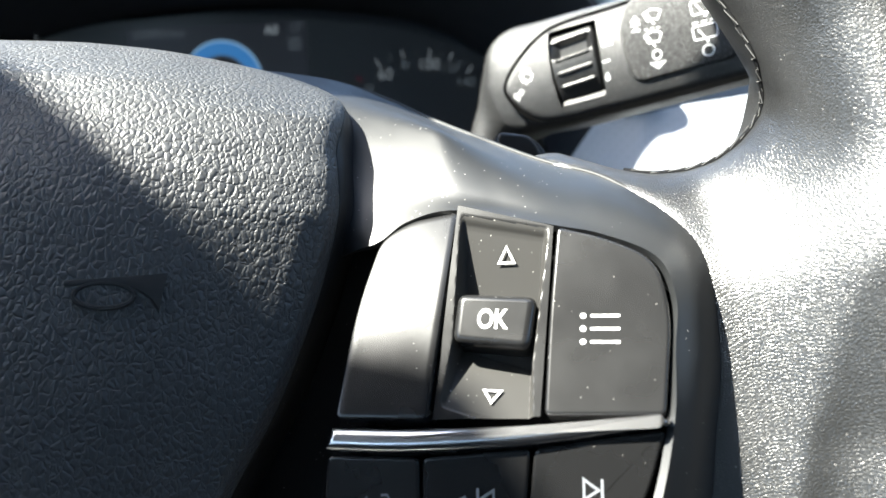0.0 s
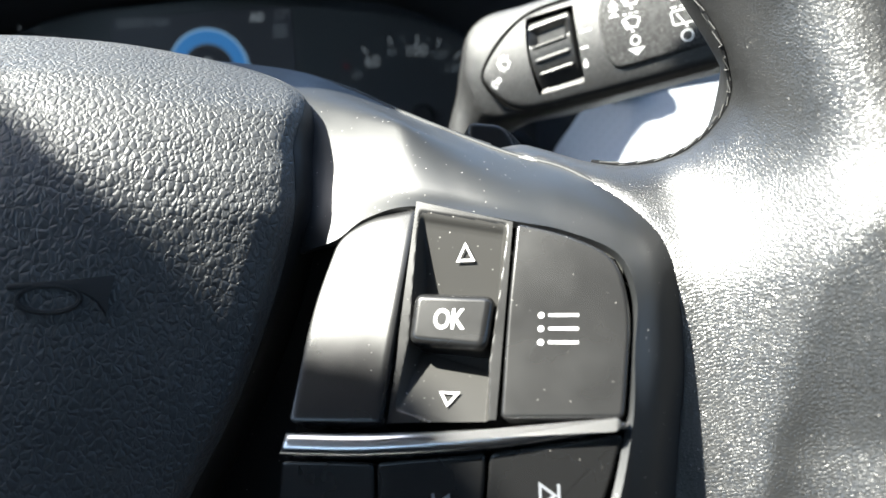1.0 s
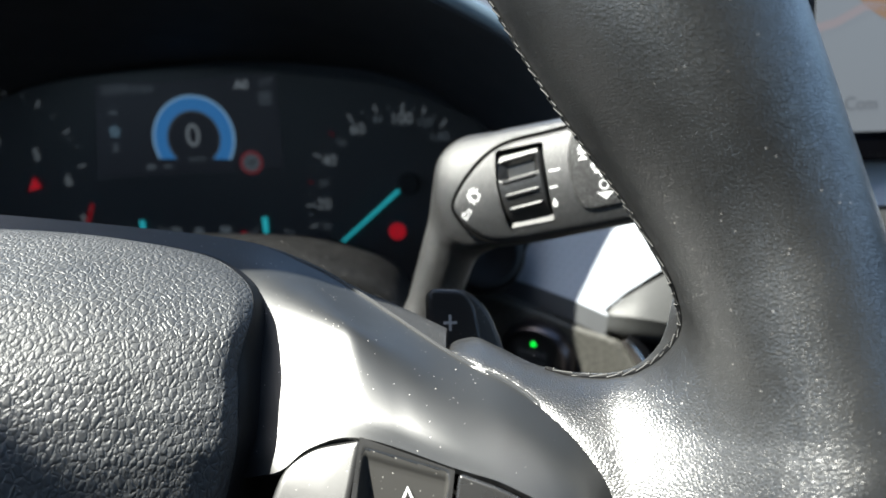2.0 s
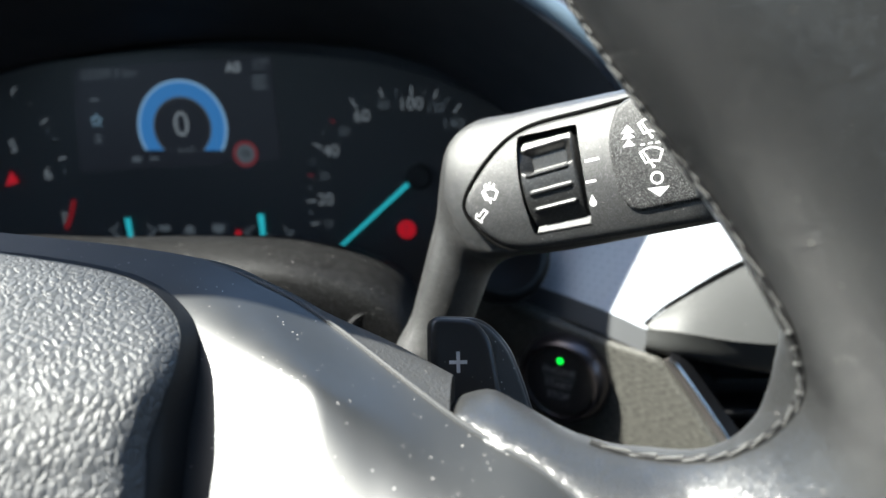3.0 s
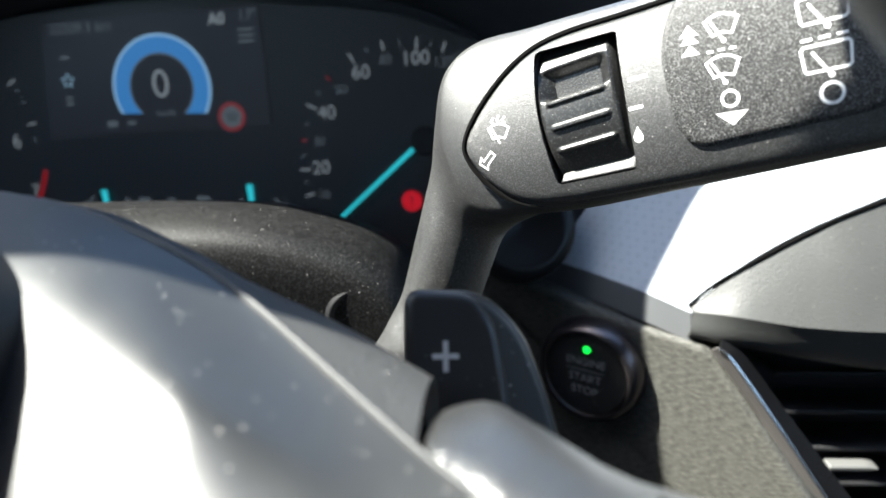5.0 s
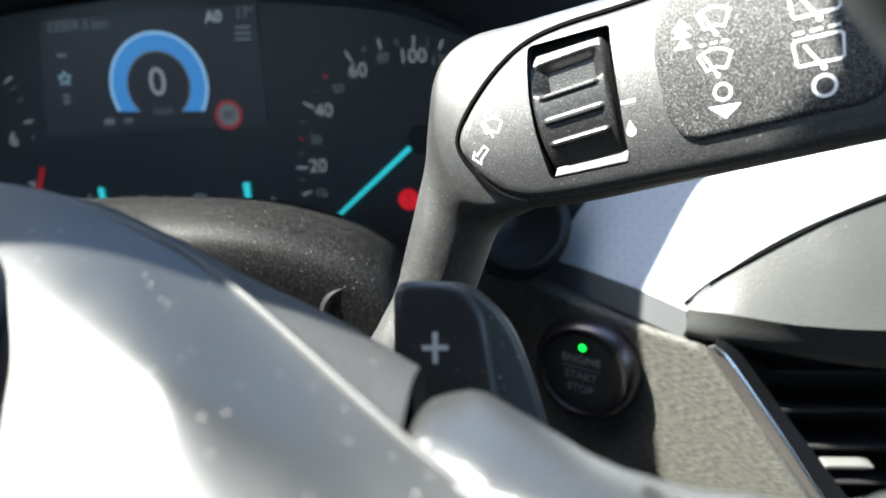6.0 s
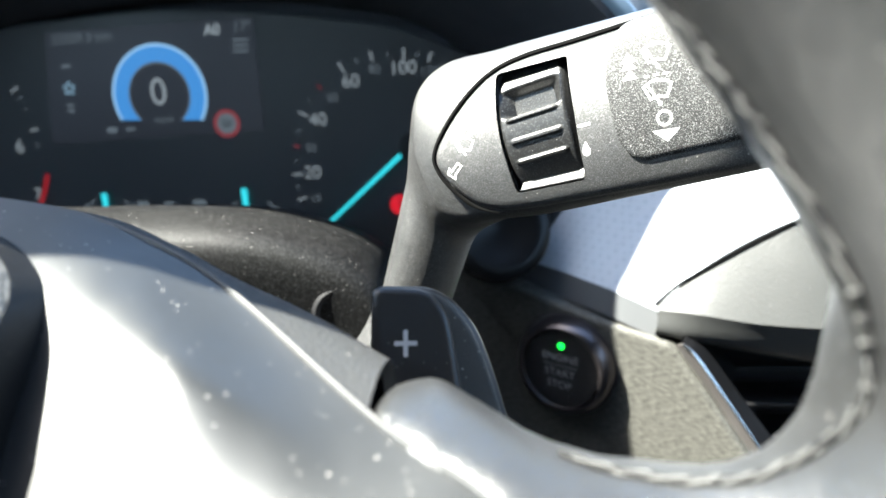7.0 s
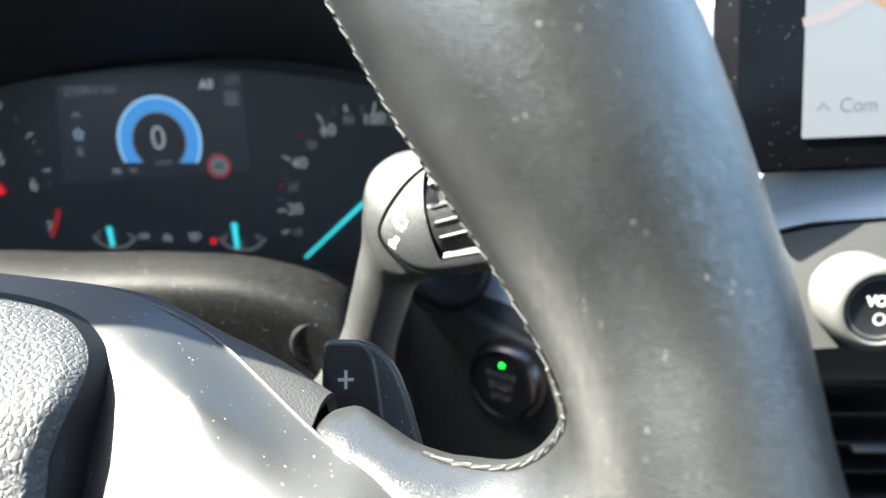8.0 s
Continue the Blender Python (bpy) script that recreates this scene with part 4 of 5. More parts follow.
# ---- column shroud ----
shroud = thing("column_shroud", Matrix.Translation((-0.06, 0.27, 0.93)), "dusty dark grey plastic steering column shroud", "column cover")
sections = []
for y, k, lift in ((0.330, 1.0, -0.016), (0.306, 1.0, -0.005), (0.286, 1.0, -0.0005), (0.2755, 1.0, -0.0018), (0.2695, 0.998, -0.0048), (0.2672, 0.996, -0.0095), (0.2664, 0.992, -0.017), (0.266, 0.988, -0.03), (0.2656, 0.982, -0.05), (0.265, 0.975, -0.09)):
    sections.append([(-0.06 + x * k + 0.06, y, z + lift) for x, z in ((-0.205, 0.87), (-0.2, 0.93), (-0.17, 0.965), (-0.13, 0.982), (-0.085, 0.9825), (-0.05, 0.983), (-0.025, 0.982), (-0.006, 0.9775), (0.005, 0.9725), (0.012, 0.965), (0.015, 0.95), (0.012, 0.91), (0.0, 0.86))])
sv, sf = loft(sections, 80, 30)
sv = sv - np.array((-0.06, 0.27, 0.93))
part("shell", solid((sv, sf), 0.002), M_SHROUD, shroud)

lock = part("screw_cover", lathe([(0.0001, -0.0012), (0.0046, -0.001), (0.0058, 0.0002), (0.0066, 0.0003), (0.0074, -0.0004), (0.0078, -0.004)], 32), material("black socket", (0.012, 0.012, 0.013), 0.6, spec=0.15), shroud, "round black screw cover")
lock.matrix_basis = Matrix.Translation(Vector((0.0015, 0.2672, 0.9585)) - Vector((-0.06, 0.27, 0.93))) @ pose(0, 0, 0, 86, 0, 14)
boot = part("stalk_boot", lathe([(0.0001, 0.002), (0.008, 0.0025), (0.0115, 0.004), (0.0142, 0.0042), (0.0165, 0.003), (0.0172, -0.001), (0.016, -0.012)], 36), material("black collar", (0.003, 0.003, 0.0032), 0.33, spec=0.2), shroud, "glossy black collar of the stalk")
boot.matrix_basis = Matrix.Translation(Vector((0.043, 0.322, 0.965)) - Vector((-0.06, 0.27, 0.93))) @ pose(0, 0, 0, 70, 0, 10)

# ---- instrument cluster ----
cluster = thing("instrument_cluster", DIAL, "dark instrument cluster with lit dials and blue gauge", "instrument cluster")
face_outline = rounded([(-250, -70), (110, -70), (112, -5), (88, 26), (40, 46), (-56, 56), (-146, 48.5), (-200, 32), (-245, 0)], [5, 5, 20, 30, 60, 90, 60, 40, 30], 8)
part("housing", slab(mm(rounded([(-330, -90), (135, -90), (135, 75), (-330, 75)], 5)), -0.03, -0.008, 0.001), M_HOOD, cluster)
part("dial_face", slab(mm(face_outline), -0.006, 0.0, 0.0004), M_DIAL, cluster)
M_DISPLAY = glow("display glass", (0.03, 0.032, 0.05), 0.03)
M_BLUE = glow("blue light", (0.04, 0.21, 0.56), 0.105)
M_BLUEHI = glow("pale blue light", (0.25, 0.46, 0.75), 0.1)
M_TEXT = glow("white light", (0.56, 0.64, 0.74), 0.037)
M_DIM = glow("dim light", (0.36, 0.44, 0.54), 0.023)
M_CYAN = glow("cyan pointer", (0.03, 0.46, 0.56), 0.15)
M_RED = glow("red light", (0.8, 0.01, 0.03), 0.075)
M_GREEN = glow("green light", (0.02, 0.9, 0.06), 0.4)


def lit(name, data, mat, z=0.0006):
    ob = part(name, data, mat, cluster, smooth=False)
    ob.location.z = z
    return ob


def ring_piece(cx, cy, r0, r1, a0, a1, n=40):
    return flat([mm([*arc(cx, cy, r1, a, b, 2), *arc(cx, cy, r0, b, a, 2)]) for a, b in zip(np.linspace(a0, a1, n)[:-1], np.linspace(a0, a1, n)[1:])])


lit("display_panel", slab(mm(rounded([(-123, 46), (-23, 51), (-20.5, 1.5), (-126, -5)], 2)), -0.0002, 0.0002, 0.0001), M_DISPLAY, 0.0003)


def level_ring(cx, cy, r0, r1, floor, n=48):
    """A ring open below, its two ends cut along one level line."""
    sides = []
    for r in (r0, r1):
        low = math.degrees(math.asin(floor / r))
        sides.append(arc(cx, cy, r, 180 - low, low, n))
    return flat([mm([sides[0][k], sides[0][k + 1], sides[1][k + 1], sides[1][k]]) for k in range(n - 1)])


lit("gauge_arc", level_ring(-69.5, 17.4, 14.6, 22.2, -11.0), M_BLUE)
lit("gauge_arc_edge", level_ring(-69.5, 17.4, 21.6, 22.9, -11.0), M_BLUEHI, 0.0008)
lit("gauge_arc_edge", level_ring(-69.5, 17.4, 14.1, 14.9, -11.0), M_DIM, 0.0008)


def cluster_text(words, size, x, y, mat=None, bold=0.0):
    return write(words, size * 0.001, (x * 0.001, y * 0.001, 0.0009), mat or M_TEXT, cluster, bold=bold, turn=2.5)


cluster_text("0", 17, -69.8, 18.5)
cluster_text("km/h", 4.6, -68.0, 6.6, M_DIM)
for words, x, y, size in (("20", 0.5, -17.2, 8), ("40", 4.2, 6.2, 8), ("60", 19.6, 22.6, 8), ("80", 30.4, 27.6, 5.4), ("100", 42.8, 28.0, 8), ("120", 54.4, 26.2, 6), ("140", 62.6, 19.0, 7), ("30", 0.2, -6.0, 5.4), ("50", 11.0, 15.5, 5.4), ("10", 1.2, -29, 5.4), ("6", -142.4, -5.9, 9), ("5", -159.5, 7.8, 9), ("4", -182, 15.3, 9), ("7", -136.3, -28.5, 8)):
    cluster_text(words, size, x, y, M_TEXT if size > 7 else M_DIM)


def ticks(cx, cy, r, marks, mat):
    """Short scale lines; marks are (degrees, length, width)."""
    for a, length, width in marks:
        c, s = math.cos(radians(a)), math.sin(radians(a))
        poly = [(cx + (r - k) * c - e * s, cy + (r - k) * s + e * c) for k, e in ((0, -width / 2), (0, width / 2), (length, width / 2), (length, -width / 2))]
        lit("scale_mark", flat([mm(poly)]), mat)


# speedometer: short lines beside the figures (x, y, degrees, length)
def dashes_at(marks, width, mat):
    for x, y, a, length in marks:
        c, q = math.cos(radians(a)) * length / 2, math.sin(radians(a)) * length / 2
        e, w = -math.sin(radians(a)) * width / 2, math.cos(radians(a)) * width / 2
        lit("scale_mark", flat([mm([(x - c - e, y - q - w), (x + c - e, y + q - w), (x + c + e, y + q + w), (x - c + e, y - q + w)])]), mat)


dashes_at([(43.3, 33.8, 88, 5), (29, 33.2, 105, 4.2), (15.7, 28.5, 122, 5), (-2.4, 8.7, 155, 5), (-6.6, -17.9, 182, 5), (54.5, 32.4, 72, 4.2), (64.5, 26, 55, 5), (-5.2, -29, 196, 4.2)], 0.8, M_TEXT)
dashes_at([(36.2, 33.8, 96, 2.4), (22.4, 31.4, 113, 2.4), (0.6, 14.6, 148, 2.2), (-5, 1.6, 166, 2.2), (-7, -11.8, 176, 2.2), (-6.8, -23.4, 188, 2.2), (49.2, 33.6, 80, 2.4), (60, 29.4, 62, 2.4)], 0.6, M_DIM)
dashes_at([(-6.4, -5.4, 170, 2.6), (5.4, 20.4, 140, 2.6)], 0.7, glow("faint red light", (0.6, 0.02, 0.03), 0.035))
lit("pointer", flat([mm([(43.8, -8.0), (42.4, -6.6), (5.0, -41.2), (5.8, -42.4)])]), M_CYAN, 0.003)
lit("pointer_hub", slab(mm(arc(46.5, -5.4, 6.0, 0, 345, 24)), 0, 0.004, 0.001), M_DARK, 0.001)
lamp = lit("warning_light", flat([mm(arc(40, -31.2, 4.4, 0, 345, 24))]), M_RED)
part("symbol", flat([mm([(39.5, -28.8), (40.5, -28.8), (40.3, -31.8), (39.7, -31.8)]), mm(arc(40, -33, 0.6, 0, 330, 8))], 0.0002), M_DIAL, lamp, smooth=False)
# rev counter on the far side
REV_C = (-183, -6.5)
ticks(*REV_C, 52, [(a, 4.5, 0.8) for a in (80, 57, 33, 10)], M_TEXT)
ticks(*REV_C, 51, [(a, 2.4, 0.6) for a in (68, 45, 28, 21.5, 2)], M_DIM)
lit("red_zone", ring_piece(*REV_C, 53, 55.2, -13, -30), glow("dim red light", (0.6, 0.01, 0.02), 0.04))
lit("pointer", flat([mm([(-161.5, -4), (-165.5, -12), (-158, -9.8)])]), M_RED, 0.002)
# fuel and temperature gauges
for gx, gy, level in ((-29, -24, -32.2), (-100, -24, -101.6)):
    lit("gauge_line", ring_piece(gx, gy, 14.6, 15.8, 215, 325, 24), M_DIM)
    lit("pointer", flat([mm([(level - 1.5, gy - 0.5 - (3 if gx < -60 else 0)), (level + 1.5, gy - 0.5 - (3 if gx < -60 else 0)), (level + 1.9, gy - 14), (level - 0.2, gy - 14)])]), M_CYAN, 0.002)
    ticks(gx, gy, 14, [(a, 4, 1.0) for a in (222, 270, 318)], M_DIM)
lit("gauge_mark", flat([mm([(-46, -33), (-43.4, -33), (-43.4, -36), (-46, -36)])]), M_RED)
lit("lamp_symbol", flat([mm([(-58, -30), (-52, -30), (-51, -32), (-54, -35), (-58, -34)])]), M_DIM)
lit("lamp_symbol", flat([mm([(-72, -31), (-68, -31), (-67, -35), (-73, -35)])]), M_DIM)
lit("lamp_symbol", flat([mm([(-86, -31), (-80, -31), (-80, -34), (-86, -34)])]), M_DIM)
# small marks of the display
sign = lit("limit_sign", flat([mm(arc(-38.4, 4.8, 4.6, 0, 345, 28))]), M_DIM, 0.0008)
lit("sign_ring", ring_piece(-38.4, 4.8, 4.8, 6.2, 0, 360, 32), glow("dull red light", (0.6, 0.06, 0.08), 0.035), 0.0009)
cluster_text("50", 5.0, -38.4, 4.6, M_DIAL)
star = [(2.6 * (1.0 if k % 2 else 2.2) * 0.55 * math.sin(k * math.pi / 5) - 113.6, 20.8 - 2.6 * (1.0 if k % 2 else 2.2) * 0.55 * -math.cos(k * math.pi / 5)) for k in range(10)]
lit("star_mark", strokes([mm(star + star[:1])], 0.0008), glow("star light", (0.3, 0.5, 0.7), 0.06))
for x0, x1, y, h in ((-116, -111.5, 30, 1.4), (-115.5, -112, 10, 1.4), (-115.5, -112, 12.6, 1.2), (-33, -26, 35.6, 1), (-33, -26, 38, 1), (-33, -26, 40.4, 1), (-97, -92, 0.5, 2.7), (-87.5, -83, 1.6, 1.4)):
    lit("readout_bar", flat([mm([(x0, y), (x1, y + 0.2), (x1, y + 0.2 + h), (x0, y + h)])]), M_DIM)
cluster_text("23209.3 km", 6.2, -104.5, 43.0, M_DIM)
cluster_text("A0", 6.4, -42.0, 45.3, M_TEXT, 0.0002)
cluster_text("17\u00b0", 6.4, -28.0, 46.4, M_DIM)

# ---- hood over the cluster ----
hood = thing("cluster_hood", Matrix.Translation((-0.06, 0.36, 1.03)), "dark moulded hood over the instrument cluster", "dashboard hood")
arch_deep = [(-0.32, 0.46, 0.90), (-0.285, 0.46, 0.995), (-0.2, 0.46, 1.026), (-0.1, 0.46, 1.0385), (-0.01, 0.46, 1.032), (0.04, 0.455, 1.010), (0.062, 0.45, 0.982), (0.068, 0.44, 0.90)]
arch_back = [(-0.31, 0.43, 0.91), (-0.275, 0.43, 1.0), (-0.2, 0.425, 1.0295), (-0.1, 0.421, 1.0425), (-0.01, 0.416, 1.0365), (0.04, 0.411, 1.0135), (0.0645, 0.406, 0.985), (0.07, 0.40, 0.91)]
arch_front = [(-0.34, 0.31, 0.90), (-0.31, 0.305, 1.02), (-0.22, 0.303, 1.072), (-0.1, 0.279, 1.083), (-0.02, 0.2995, 1.0765), (0.035, 0.311, 1.0578), (0.073, 0.313, 1.0305), (0.092, 0.318, 1.0)]
arch_out = [(-0.36, 0.32, 0.90), (-0.33, 0.313, 1.03), (-0.23, 0.311, 1.082), (-0.1, 0.287, 1.093), (-0.015, 0.3075, 1.085), (0.04, 0.3185, 1.0625), (0.08, 0.321, 1.034), (0.1, 0.326, 1.0)]
arch_top = [(-0.40, 0.62, 0.90), (-0.34, 0.62, 1.02), (-0.23, 0.62, 1.06), (-0.1, 0.62, 1.07), (-0.015, 0.62, 1.06), (0.05, 0.52, 1.085), (0.1, 0.46, 1.075), (0.128, 0.42, 1.03)]
off = np.array((-0.06, 0.36, 1.03))
local = lambda pts: [tuple(np.array(p) - off) for p in pts]
part("lining", loft([local(arch_deep), local(arch_back), local(arch_front)], 80, 14), M_HOOD, hood)
part("brow", loft([local(arch_front), local([tuple((np.array(a) + b) / 2 + (0, -0.003, 0.002)) for a, b in zip(arch_front, arch_out)]), local(arch_out)], 80, 8), material("glossy brow", (0.03, 0.033, 0.04), 0.25), hood)
# the bright streak along the brow is painted in as a pale edge colour
part("brow_edge", tube(spline(local([tuple((np.array(a) + b) / 2) for a, b in zip(arch_front, arch_out)]), 90), 0.0042, 12), material("painted brow glint", (0.13, 0.18, 0.22), 0.3), hood, "rounded edge of the hood, its glint painted pale blue-grey")
part("top_shell", loft([local(arch_out), local(arch_top)], 80, 8), M_HOOD, hood)

# ---- dashboard ----
dash = thing("dashboard_trim", Matrix.Translation((0.1, 0.32, 0.97)), "silver grey painted dashboard trim band", "dashboard trim", kind="structure")
doff = np.array((0.1, 0.32, 0.97))
dl = lambda pts: [tuple(np.array(p) - doff) for p in pts]
band_low = [(0.0535, 0.334, 0.9507), (0.065, 0.3242, 0.9494), (0.0764, 0.3145, 0.948), (0.0905, 0.305, 0.944), (0.0932, 0.305, 0.947), (0.105, 0.305, 0.9585), (0.127, 0.305, 0.9715), (0.161, 0.305, 0.9848), (0.1945, 0.304, 0.9885), (0.3, 0.30, 0.995)]
band_top = [(0.079, 0.333, 0.9905), (0.084, 0.3305, 0.991), (0.0895, 0.328, 0.9915), (0.095, 0.325, 0.992), (0.0985, 0.3243, 0.9928), (0.112, 0.322, 0.996), (0.135, 0.32, 1.0), (0.165, 0.318, 1.006), (0.2, 0.316, 1.009), (0.3, 0.31, 1.013)]
part("band", solid(loft([dl(band_low), dl(band_top)], 100, 12), 0.002), M_SILVER, dash)
lip_high = [(0.03, 0.352, 0.952), (0.0549, 0.3328, 0.9506), (0.0764, 0.3145, 0.948), (0.0912, 0.3045, 0.944)]
lip_low = [(0.03, 0.3488, 0.9435), (0.0549, 0.331, 0.9422), (0.0764, 0.3127, 0.9395), (0.0915, 0.303, 0.9355)]
part("lip", solid(loft([dl(lip_high), dl(lip_low)], 30, 4), 0.002), plastic("grey lip", (0.075, 0.078, 0.082), 0.45, dust=0.1), dash)
console = thing("console_panel", Matrix.Translation((0.18, 0.3, 0.96)), "grey moulded console panel above the vents", "console panel", kind="structure")
coff = np.array((0.18, 0.3, 0.96))
cl = lambda pts: [tuple(np.array(p) - coff) for p in pts]
c_top = [(0.0908, 0.3046, 0.9453), (0.0972, 0.304, 0.9518), (0.106, 0.3035, 0.958), (0.1206, 0.3035, 0.9668), (0.134, 0.303, 0.9738), (0.161, 0.3032, 0.9832), (0.1945, 0.3025, 0.9878), (0.3, 0.299, 0.994)]
c_bow = [(0.091, 0.3036, 0.9452), (0.0975, 0.3018, 0.949), (0.1053, 0.3, 0.9525), (0.1195, 0.298, 0.957), (0.1365, 0.296, 0.9612), (0.163, 0.2945, 0.966), (0.197, 0.294, 0.968), (0.3, 0.292, 0.972)]
c_fold = [(0.0911, 0.3026, 0.9451), (0.0978, 0.2985, 0.9459), (0.1047, 0.2955, 0.9458), (0.1185, 0.2915, 0.945), (0.1392, 0.288, 0.9452), (0.165, 0.2868, 0.947), (0.2, 0.286, 0.949), (0.3, 0.285, 0.951)]
c_low = [(0.0904, 0.3025, 0.9375), (0.0981, 0.2998, 0.9366), (0.1064, 0.298, 0.9357), (0.1214, 0.2955, 0.9337), (0.1434, 0.2925, 0.9318), (0.166, 0.2915, 0.932), (0.2, 0.2915, 0.933), (0.3, 0.29, 0.934)]
c_under = [(x, y + 0.014, z - 0.0005) for x, y, z in c_low]
part("panel", solid(loft([cl(c_top), cl(c_bow), cl(c_fold)], 80, 14), 0.0015), M_CONSOLE, console)
part("seam", tube(spline([tuple(np.array(q) + (-0.0004, 0.0002, 0.0006)) for q in cl(c_top)], 90), 0.0006, 6), M_GAP, console, "dark joint above the console")
part("lower_face", solid(loft([cl(c_fold), cl(c_low), cl(c_under)], 80, 12), 0.0015), M_CONSOLE, console, "downturned lower face of the console")
PANEL = basis((0.0759, 0.3112, 0.9385), (0.85, -0.527, 0), (0, 0, 1), (-0.527, -0.85, 0))
side_panel = thing("start_panel", PANEL, "brushed dark grey trim panel beside the column", "dashboard trim", kind="structure")
part("panel", slab(mm(rounded([(-60, 10), (-28.3, 4.7), (-1, -0.2), (22.3, -3.0), (34.7, -17.8), (50.8, -38.0), (62, -52), (62, -90), (-60, -90)], [1, 1, 1, 3, 1, 1, 1, 1, 1], 4)), -0.006, 0.0, 0.0022), M_BRUSHED, side_panel)
BUTTON = basis((0.0657, 0.3167, 0.92), (0.85, -0.527, 0), (0, 0, 1), (-0.527, -0.85, 0))
M_FAINT = material("faint print", (0.17, 0.175, 0.185), 0.5)
M_RING = material("dark satin ring", (0.07, 0.062, 0.064), 0.28, 0.85)
start = thing("start_button", BUTTON, "round black engine start button with green light", "start button")
part("ring", lathe([(0.0132, 0.0049), (0.0135, 0.0056), (0.0141, 0.0058), (0.0149, 0.0055), (0.0163, 0.0038), (0.0173, 0.0012), (0.0176, -0.004)]), M_RING, start, "dark satin ring with bright edge")
part("cap", lathe([(0.0001, 0.0046), (0.008, 0.0047), (0.012, 0.0049), (0.0131, 0.0046), (0.0132, -0.003)]), M_BLACK, start)
part("light", lathe([(0.00001, 0.0056), (0.0007, 0.0055), (0.0011, 0.005), (0.0012, 0.0042)], 16), M_GREEN, start).location.y = 0.0084
for words, y in (("ENGINE", 0.0042), ("START", -0.0012), ("STOP", -0.0054)):
    write(words, 0.0037, (-0.0002, y, 0.005), M_FAINT, start)
part("divider", strokes([mm([(-6.2, 1.6), (5.9, 1.6)])], 0.0003, 0.0051), M_FAINT, start, smooth=False)

# ---- air vent beside the start panel ----
vent = thing("air_vent", Matrix.Translation((0.16, 0.3, 0.91)), "black dashboard air vent with chrome edge and slats", "air vent")
voff = np.array((0.16, 0.3, 0.91))
vl = lambda pts: [tuple(np.array(p) - voff) for p in pts]
edge_in = [(0.0962, 0.2990, 0.9349), (0.0986, 0.2975, 0.9316), (0.1092, 0.293, 0.9171), (0.1188, 0.2885, 0.9006), (0.1285, 0.284, 0.884), (0.138, 0.2795, 0.867)]
edge_mid = [(0.0975, 0.2968, 0.9365), (0.1013, 0.2953, 0.9330), (0.1128, 0.2908, 0.9170), (0.1240, 0.2863, 0.9006), (0.1352, 0.2818, 0.8842), (0.146, 0.2773, 0.868)]
edge_out = [(0.0985, 0.2990, 0.9380), (0.1043, 0.2985, 0.9340), (0.1170, 0.294, 0.9172), (0.1295, 0.2895, 0.9009), (0.1420, 0.285, 0.8846), (0.154, 0.2805, 0.869)]
between = lambda a, b, f: [tuple(np.array(p) * (1 - f) + np.array(q) * f) for p, q in zip(a, b)]
part("inner_flank", solid(loft([vl(edge_in), vl(between(edge_in, edge_mid, 0.85)), vl(edge_mid)], 40, 6), 0.0008), M_SATIN, vent, "satin brown-grey flank of the vent edge")
part("outer_flank", solid(loft([vl(edge_mid), vl(between(edge_mid, edge_out, 0.15)), vl(edge_out)], 40, 6), 0.0008), M_GLOSS, vent, "glossy black flank of the vent edge")
part("chrome_edge", tube(spline(vl(edge_mid), 40), 0.0006, 8), M_CHROME, vent, "thin chrome line")
part("housing", box_bm((0.2, 0.004, 0.12), (0.035, 0.03, -0.03)), M_DARK, vent)
for k in range(6):
    part("slat", box_bm((0.16, 0.02, 0.0013), (0.035, 0.009, 0.0159 - 0.0121 * k), 0.0004, pose(0, 0, 0, -8)), M_BLACK, vent)
for x, z in ((0.037, -0.0066), (-0.0226, -0.0098)):
    part("tab", slab(mm(rounded([(-6.8, -0.9), (4.5, -0.9), (7.0, -0.3), (7.0, 0.3), (4.5, 0.9), (-6.8, 0.9)], 0.6)), -0.004, 0.0, 0.0006), M_KNOB, vent, "pale grip tab on the slat").matrix_basis = Matrix.Translation((x, -0.0068, z)) @ pose(0, 0, 0, 90)
part("outer_edge", tube(spline(vl(edge_out), 40), 0.0005, 8), M_BEZEL, vent, "thin dark outer line")

# ---- screen and volume knob ----
SCREEN = basis((0.1924, 0.3043, 1.0076), (0.985, 0.174, 0), (-0.0257, 0.1457, 0.989), (0.172, -0.974, 0.148))
screen = thing("touch_screen", SCREEN, "black framed touch screen showing a pale map", "touch screen")
part("frame", slab(mm(rounded([(-55, -2), (150, -2), (150, 120), (-55, 120)], 4)), -0.016, 0.0, 0.0012), plastic("screen frame", (0.004, 0.004, 0.005), 0.16, depth=0.000004, dust=0.5, spec=0.06, speck=500, speck_size=0.1), screen)
display = part("display", slab(mm(rounded([(-32, 9), (140, 9), (140, 110), (-32, 110)], 1)), 0, 0.0004, 0.0001), glow("map light", (0.62, 0.66, 0.74), 0.07), screen)
part("route", ring_piece(12, 86, 32, 40, 190, 300, 30), glow("orange road", (0.75, 0.42, 0.2), 0.075), display).location.z = 0.0006
part("road", strokes([mm([(-32, 46), (-24, 48), (-12, 54), (10, 52)])], 0.003), glow("pale road", (0.75, 0.62, 0.66), 0.075), display, smooth=False).location.z = 0.0006
part("caret", strokes([mm([(-27, 18), (-25, 20), (-23, 18)])], 0.0009), glow("grey mark", (0.4, 0.44, 0.5), 0.065), display, smooth=False).location.z = 0.0006
write("Com", 0.0068, (-0.0125, 0.019, 0.0006), glow("grey lettering", (0.3, 0.32, 0.38), 0.06), display)
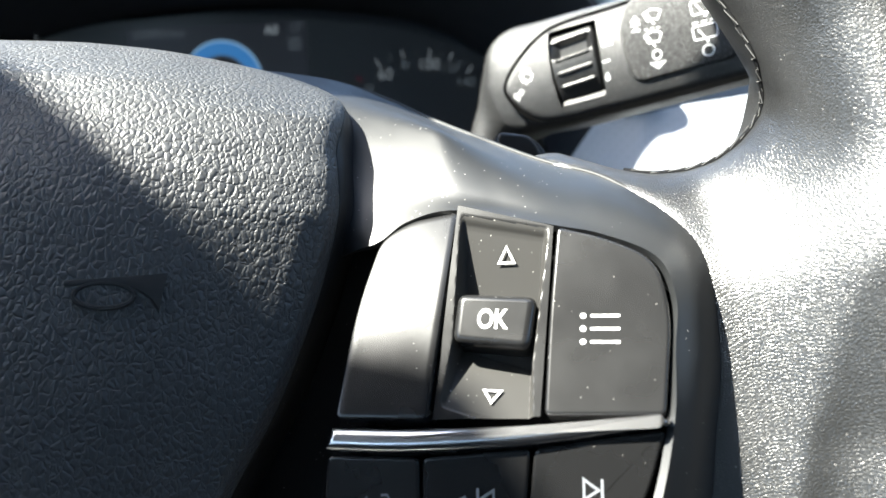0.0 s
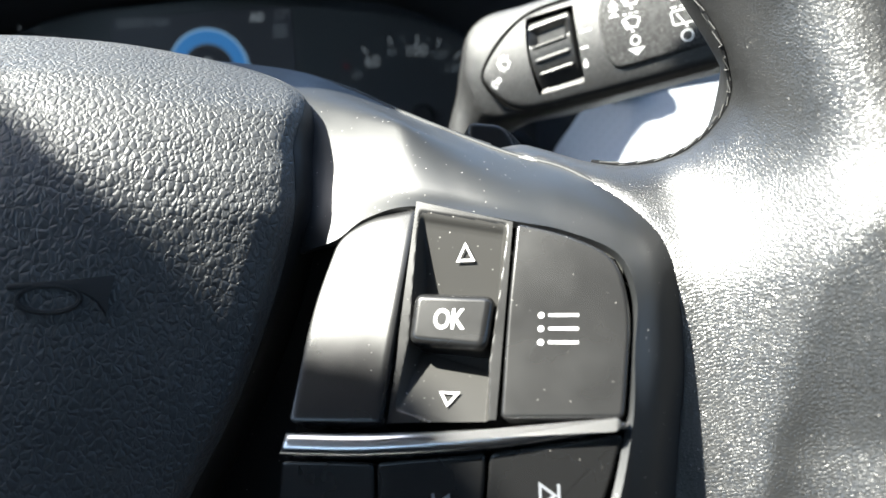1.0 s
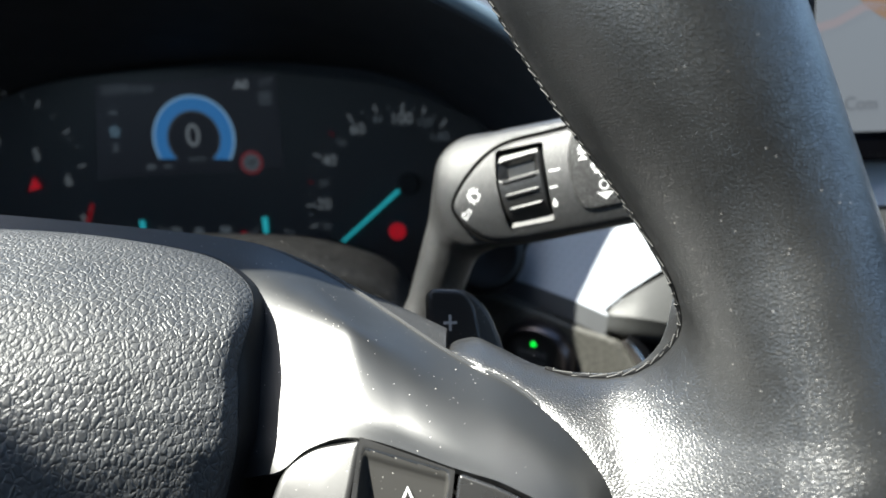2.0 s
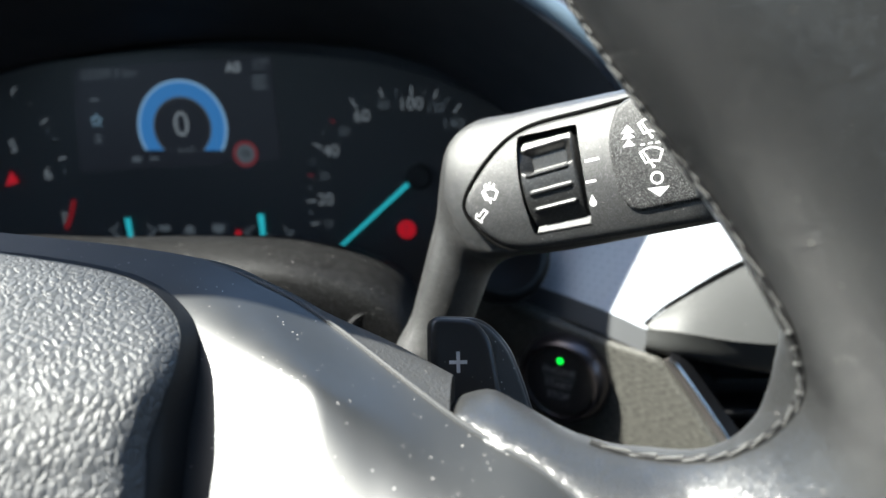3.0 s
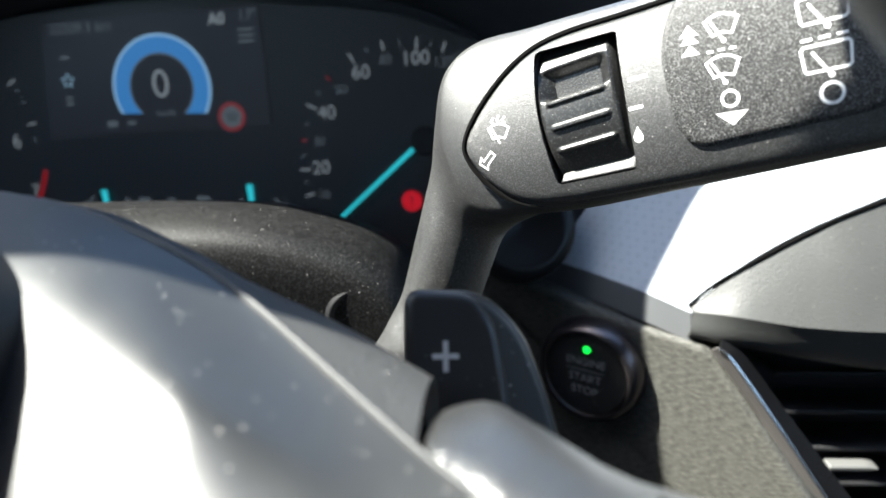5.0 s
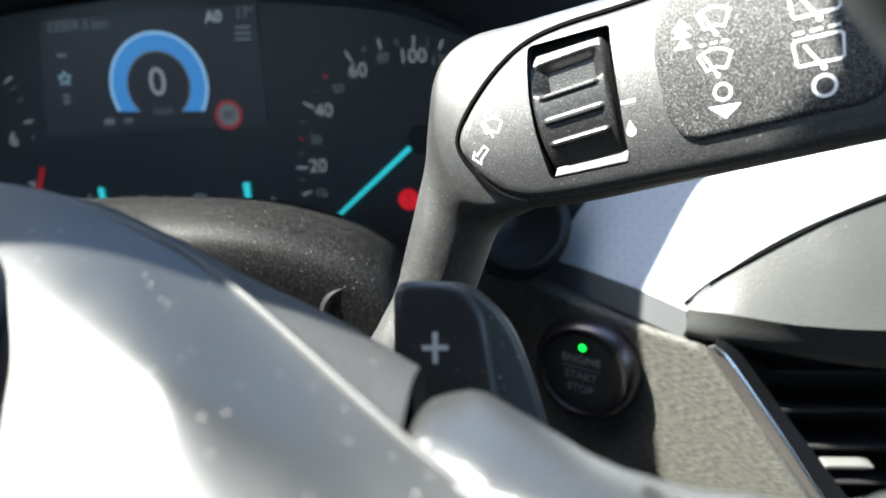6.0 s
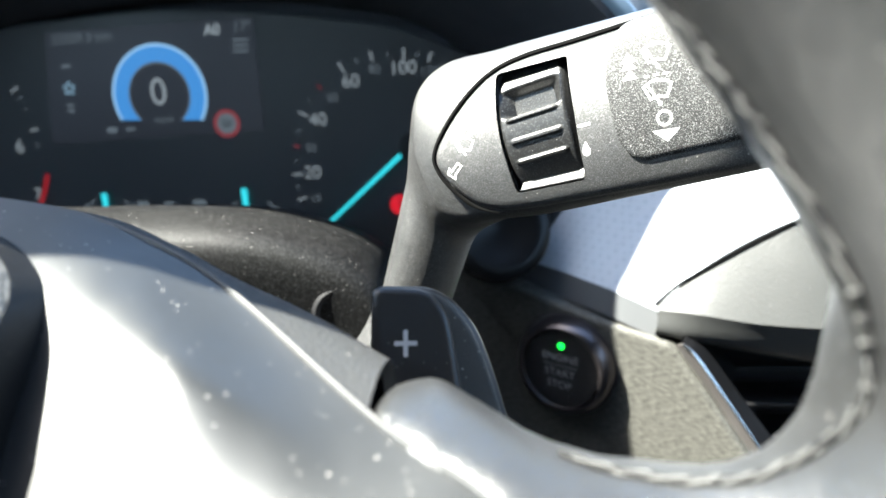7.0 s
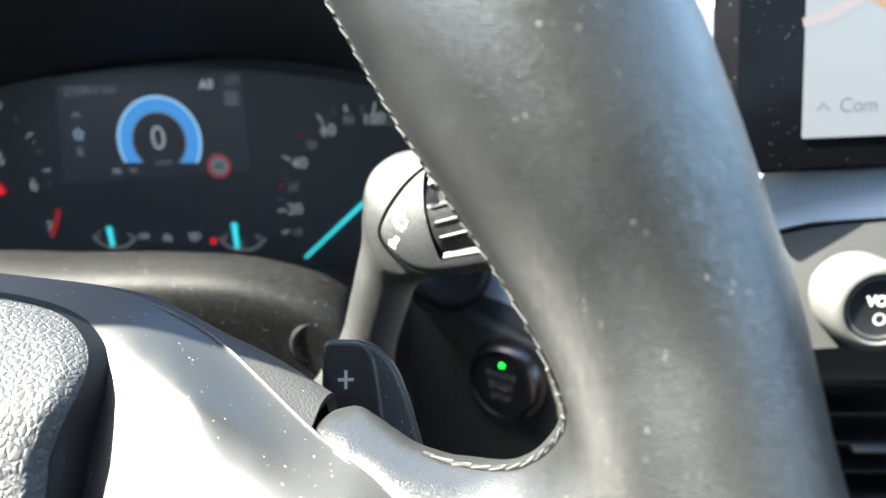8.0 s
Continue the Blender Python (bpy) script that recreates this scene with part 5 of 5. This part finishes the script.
KNOB = basis((0.1815, 0.278, 0.9655), (0.79, 0, 0), (0, 0.079, 0.786), (0, -0.786, 0.079))
knob = thing("volume_knob", KNOB, "satin silver knurled volume knob with black face", "volume knob")
gv = []
sides = 120
levels = [(0.019, -0.022), (0.019, -0.002), (0.0186, -0.0002), (0.0177, 0.0012), (0.016, 0.0022), (0.0148, 0.0023), (0.0142, 0.0014)]
for r, z in levels:
    for s in range(sides):
        a, e = 2 * math.pi * s / sides, 0.0003 if s % 2 and z < 0 else 0.0
        gv.append(((r - e) * math.cos(a), (r - e) * math.sin(a), z))
part("grip", (gv, grid_faces(len(levels), sides, True)), M_KNOB, knob)
part("face", lathe([(0.0001, 0.0008), (0.0125, 0.0008), (0.0143, 0.0014)]), M_BLACK, knob)
part("face_ring", lathe([(0.0119, 0.0008), (0.012, 0.0011), (0.0127, 0.0011), (0.0128, 0.0008)]), M_KNOB, knob)
write("VOL", 0.0058, (0.0005, 0.0028, 0.0010), M_WHITE, knob, bold=0.0002)
part("power_symbol", strokes([arc(0.0005, -0.0045, 0.0022, 60, 400, 20)], 0.0006, 0.0010), M_WHITE, knob, smooth=False)

# ---- cabin around ----
cabin = material("cabin lining", (0.2, 0.2, 0.196), 0.8)
dark_cabin = material("dark cabin", (0.05, 0.05, 0.05), 0.8)


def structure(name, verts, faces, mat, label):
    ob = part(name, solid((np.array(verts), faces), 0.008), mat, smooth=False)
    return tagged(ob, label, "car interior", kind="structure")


def quad(name, pts, mat, label):
    return structure(name, pts, [(0, 1, 2, 3)], mat, label)


quad("floor", [(-0.8, -1.2, 0.3), (0.9, -1.2, 0.3), (0.9, 0.9, 0.3), (-0.8, 0.9, 0.3)], dark_cabin, "dark carpet floor of the car")
quad("dash_top", [(-0.8, 0.5, 0.99), (0.9, 0.5, 0.99), (0.9, 1.1, 1.02), (-0.8, 1.1, 1.02)], dark_cabin, "dark dashboard top under the windscreen")
quad("dash_pad", [(0.09, 0.345, 0.985), (0.9, 0.345, 0.985), (0.9, 0.8, 1.063), (0.09, 0.8, 1.063)], dark_cabin, "dark padded dashboard top behind the screen")
quad("dash_front", [(-0.8, 0.47, 0.3), (0.9, 0.47, 0.3), (0.9, 0.47, 0.99), (-0.8, 0.47, 0.99)], dark_cabin, "dark front of the dashboard")
# walls out of view, added to hold back sky light from behind and beside
quad("wall_rear", [(-0.8, -1.2, 0.3), (0.9, -1.2, 0.3), (0.9, -1.2, 1.45), (-0.8, -1.2, 1.45)], dark_cabin, "unseen rear wall closing off light from behind")
quad("wall_left", [(-0.8, -1.2, 0.3), (-0.8, 1.1, 0.3), (-0.8, 1.1, 1.18), (-0.8, -1.2, 1.18)], dark_cabin, "unseen dark door trim, its height set to limit sky light")
quad("wall_right", [(0.9, -1.2, 0.3), (0.9, 1.1, 0.3), (0.9, 1.1, 1.2), (0.9, -1.2, 1.2)], dark_cabin, "unseen dark door trim, its height set to limit sky light")
# unseen roof; its opening is sized to admit the sun and cut sky
roof_outer, roof_inner = [(-1.1, -1.2), (0.85, -1.2), (0.85, 0.62), (-1.1, 0.62)], [(-0.74, -0.02), (0.45, -0.02), (0.45, 0.34), (-0.74, 0.34)]
structure("ceiling", [(x, y, 1.5) for x, y in roof_outer + roof_inner], [(i, (i + 1) % 4, 4 + (i + 1) % 4, 4 + i) for i in range(4)], cabin, "unseen pale grey headliner with an opening added for the sun")
# unseen sheet, its outline drawn to throw the shadow on the airbag cover
shade_outline = [(-0.478, 0.14), (-0.4335, 0.0877), (-0.4195, 0.0725), (-0.4085, 0.0671), (-0.3936, 0.0614), (-0.392, 0.046), (-0.4349, 0.0495), (-0.4518, 0.0455), (-0.60, 0.02), (-0.60, 0.14)]
structure("shade_sheet", [(x, y, 1.5) for x, y in shade_outline], [tuple(range(len(shade_outline)))], dark_cabin, "unseen dark sheet added to shade the airbag cover")
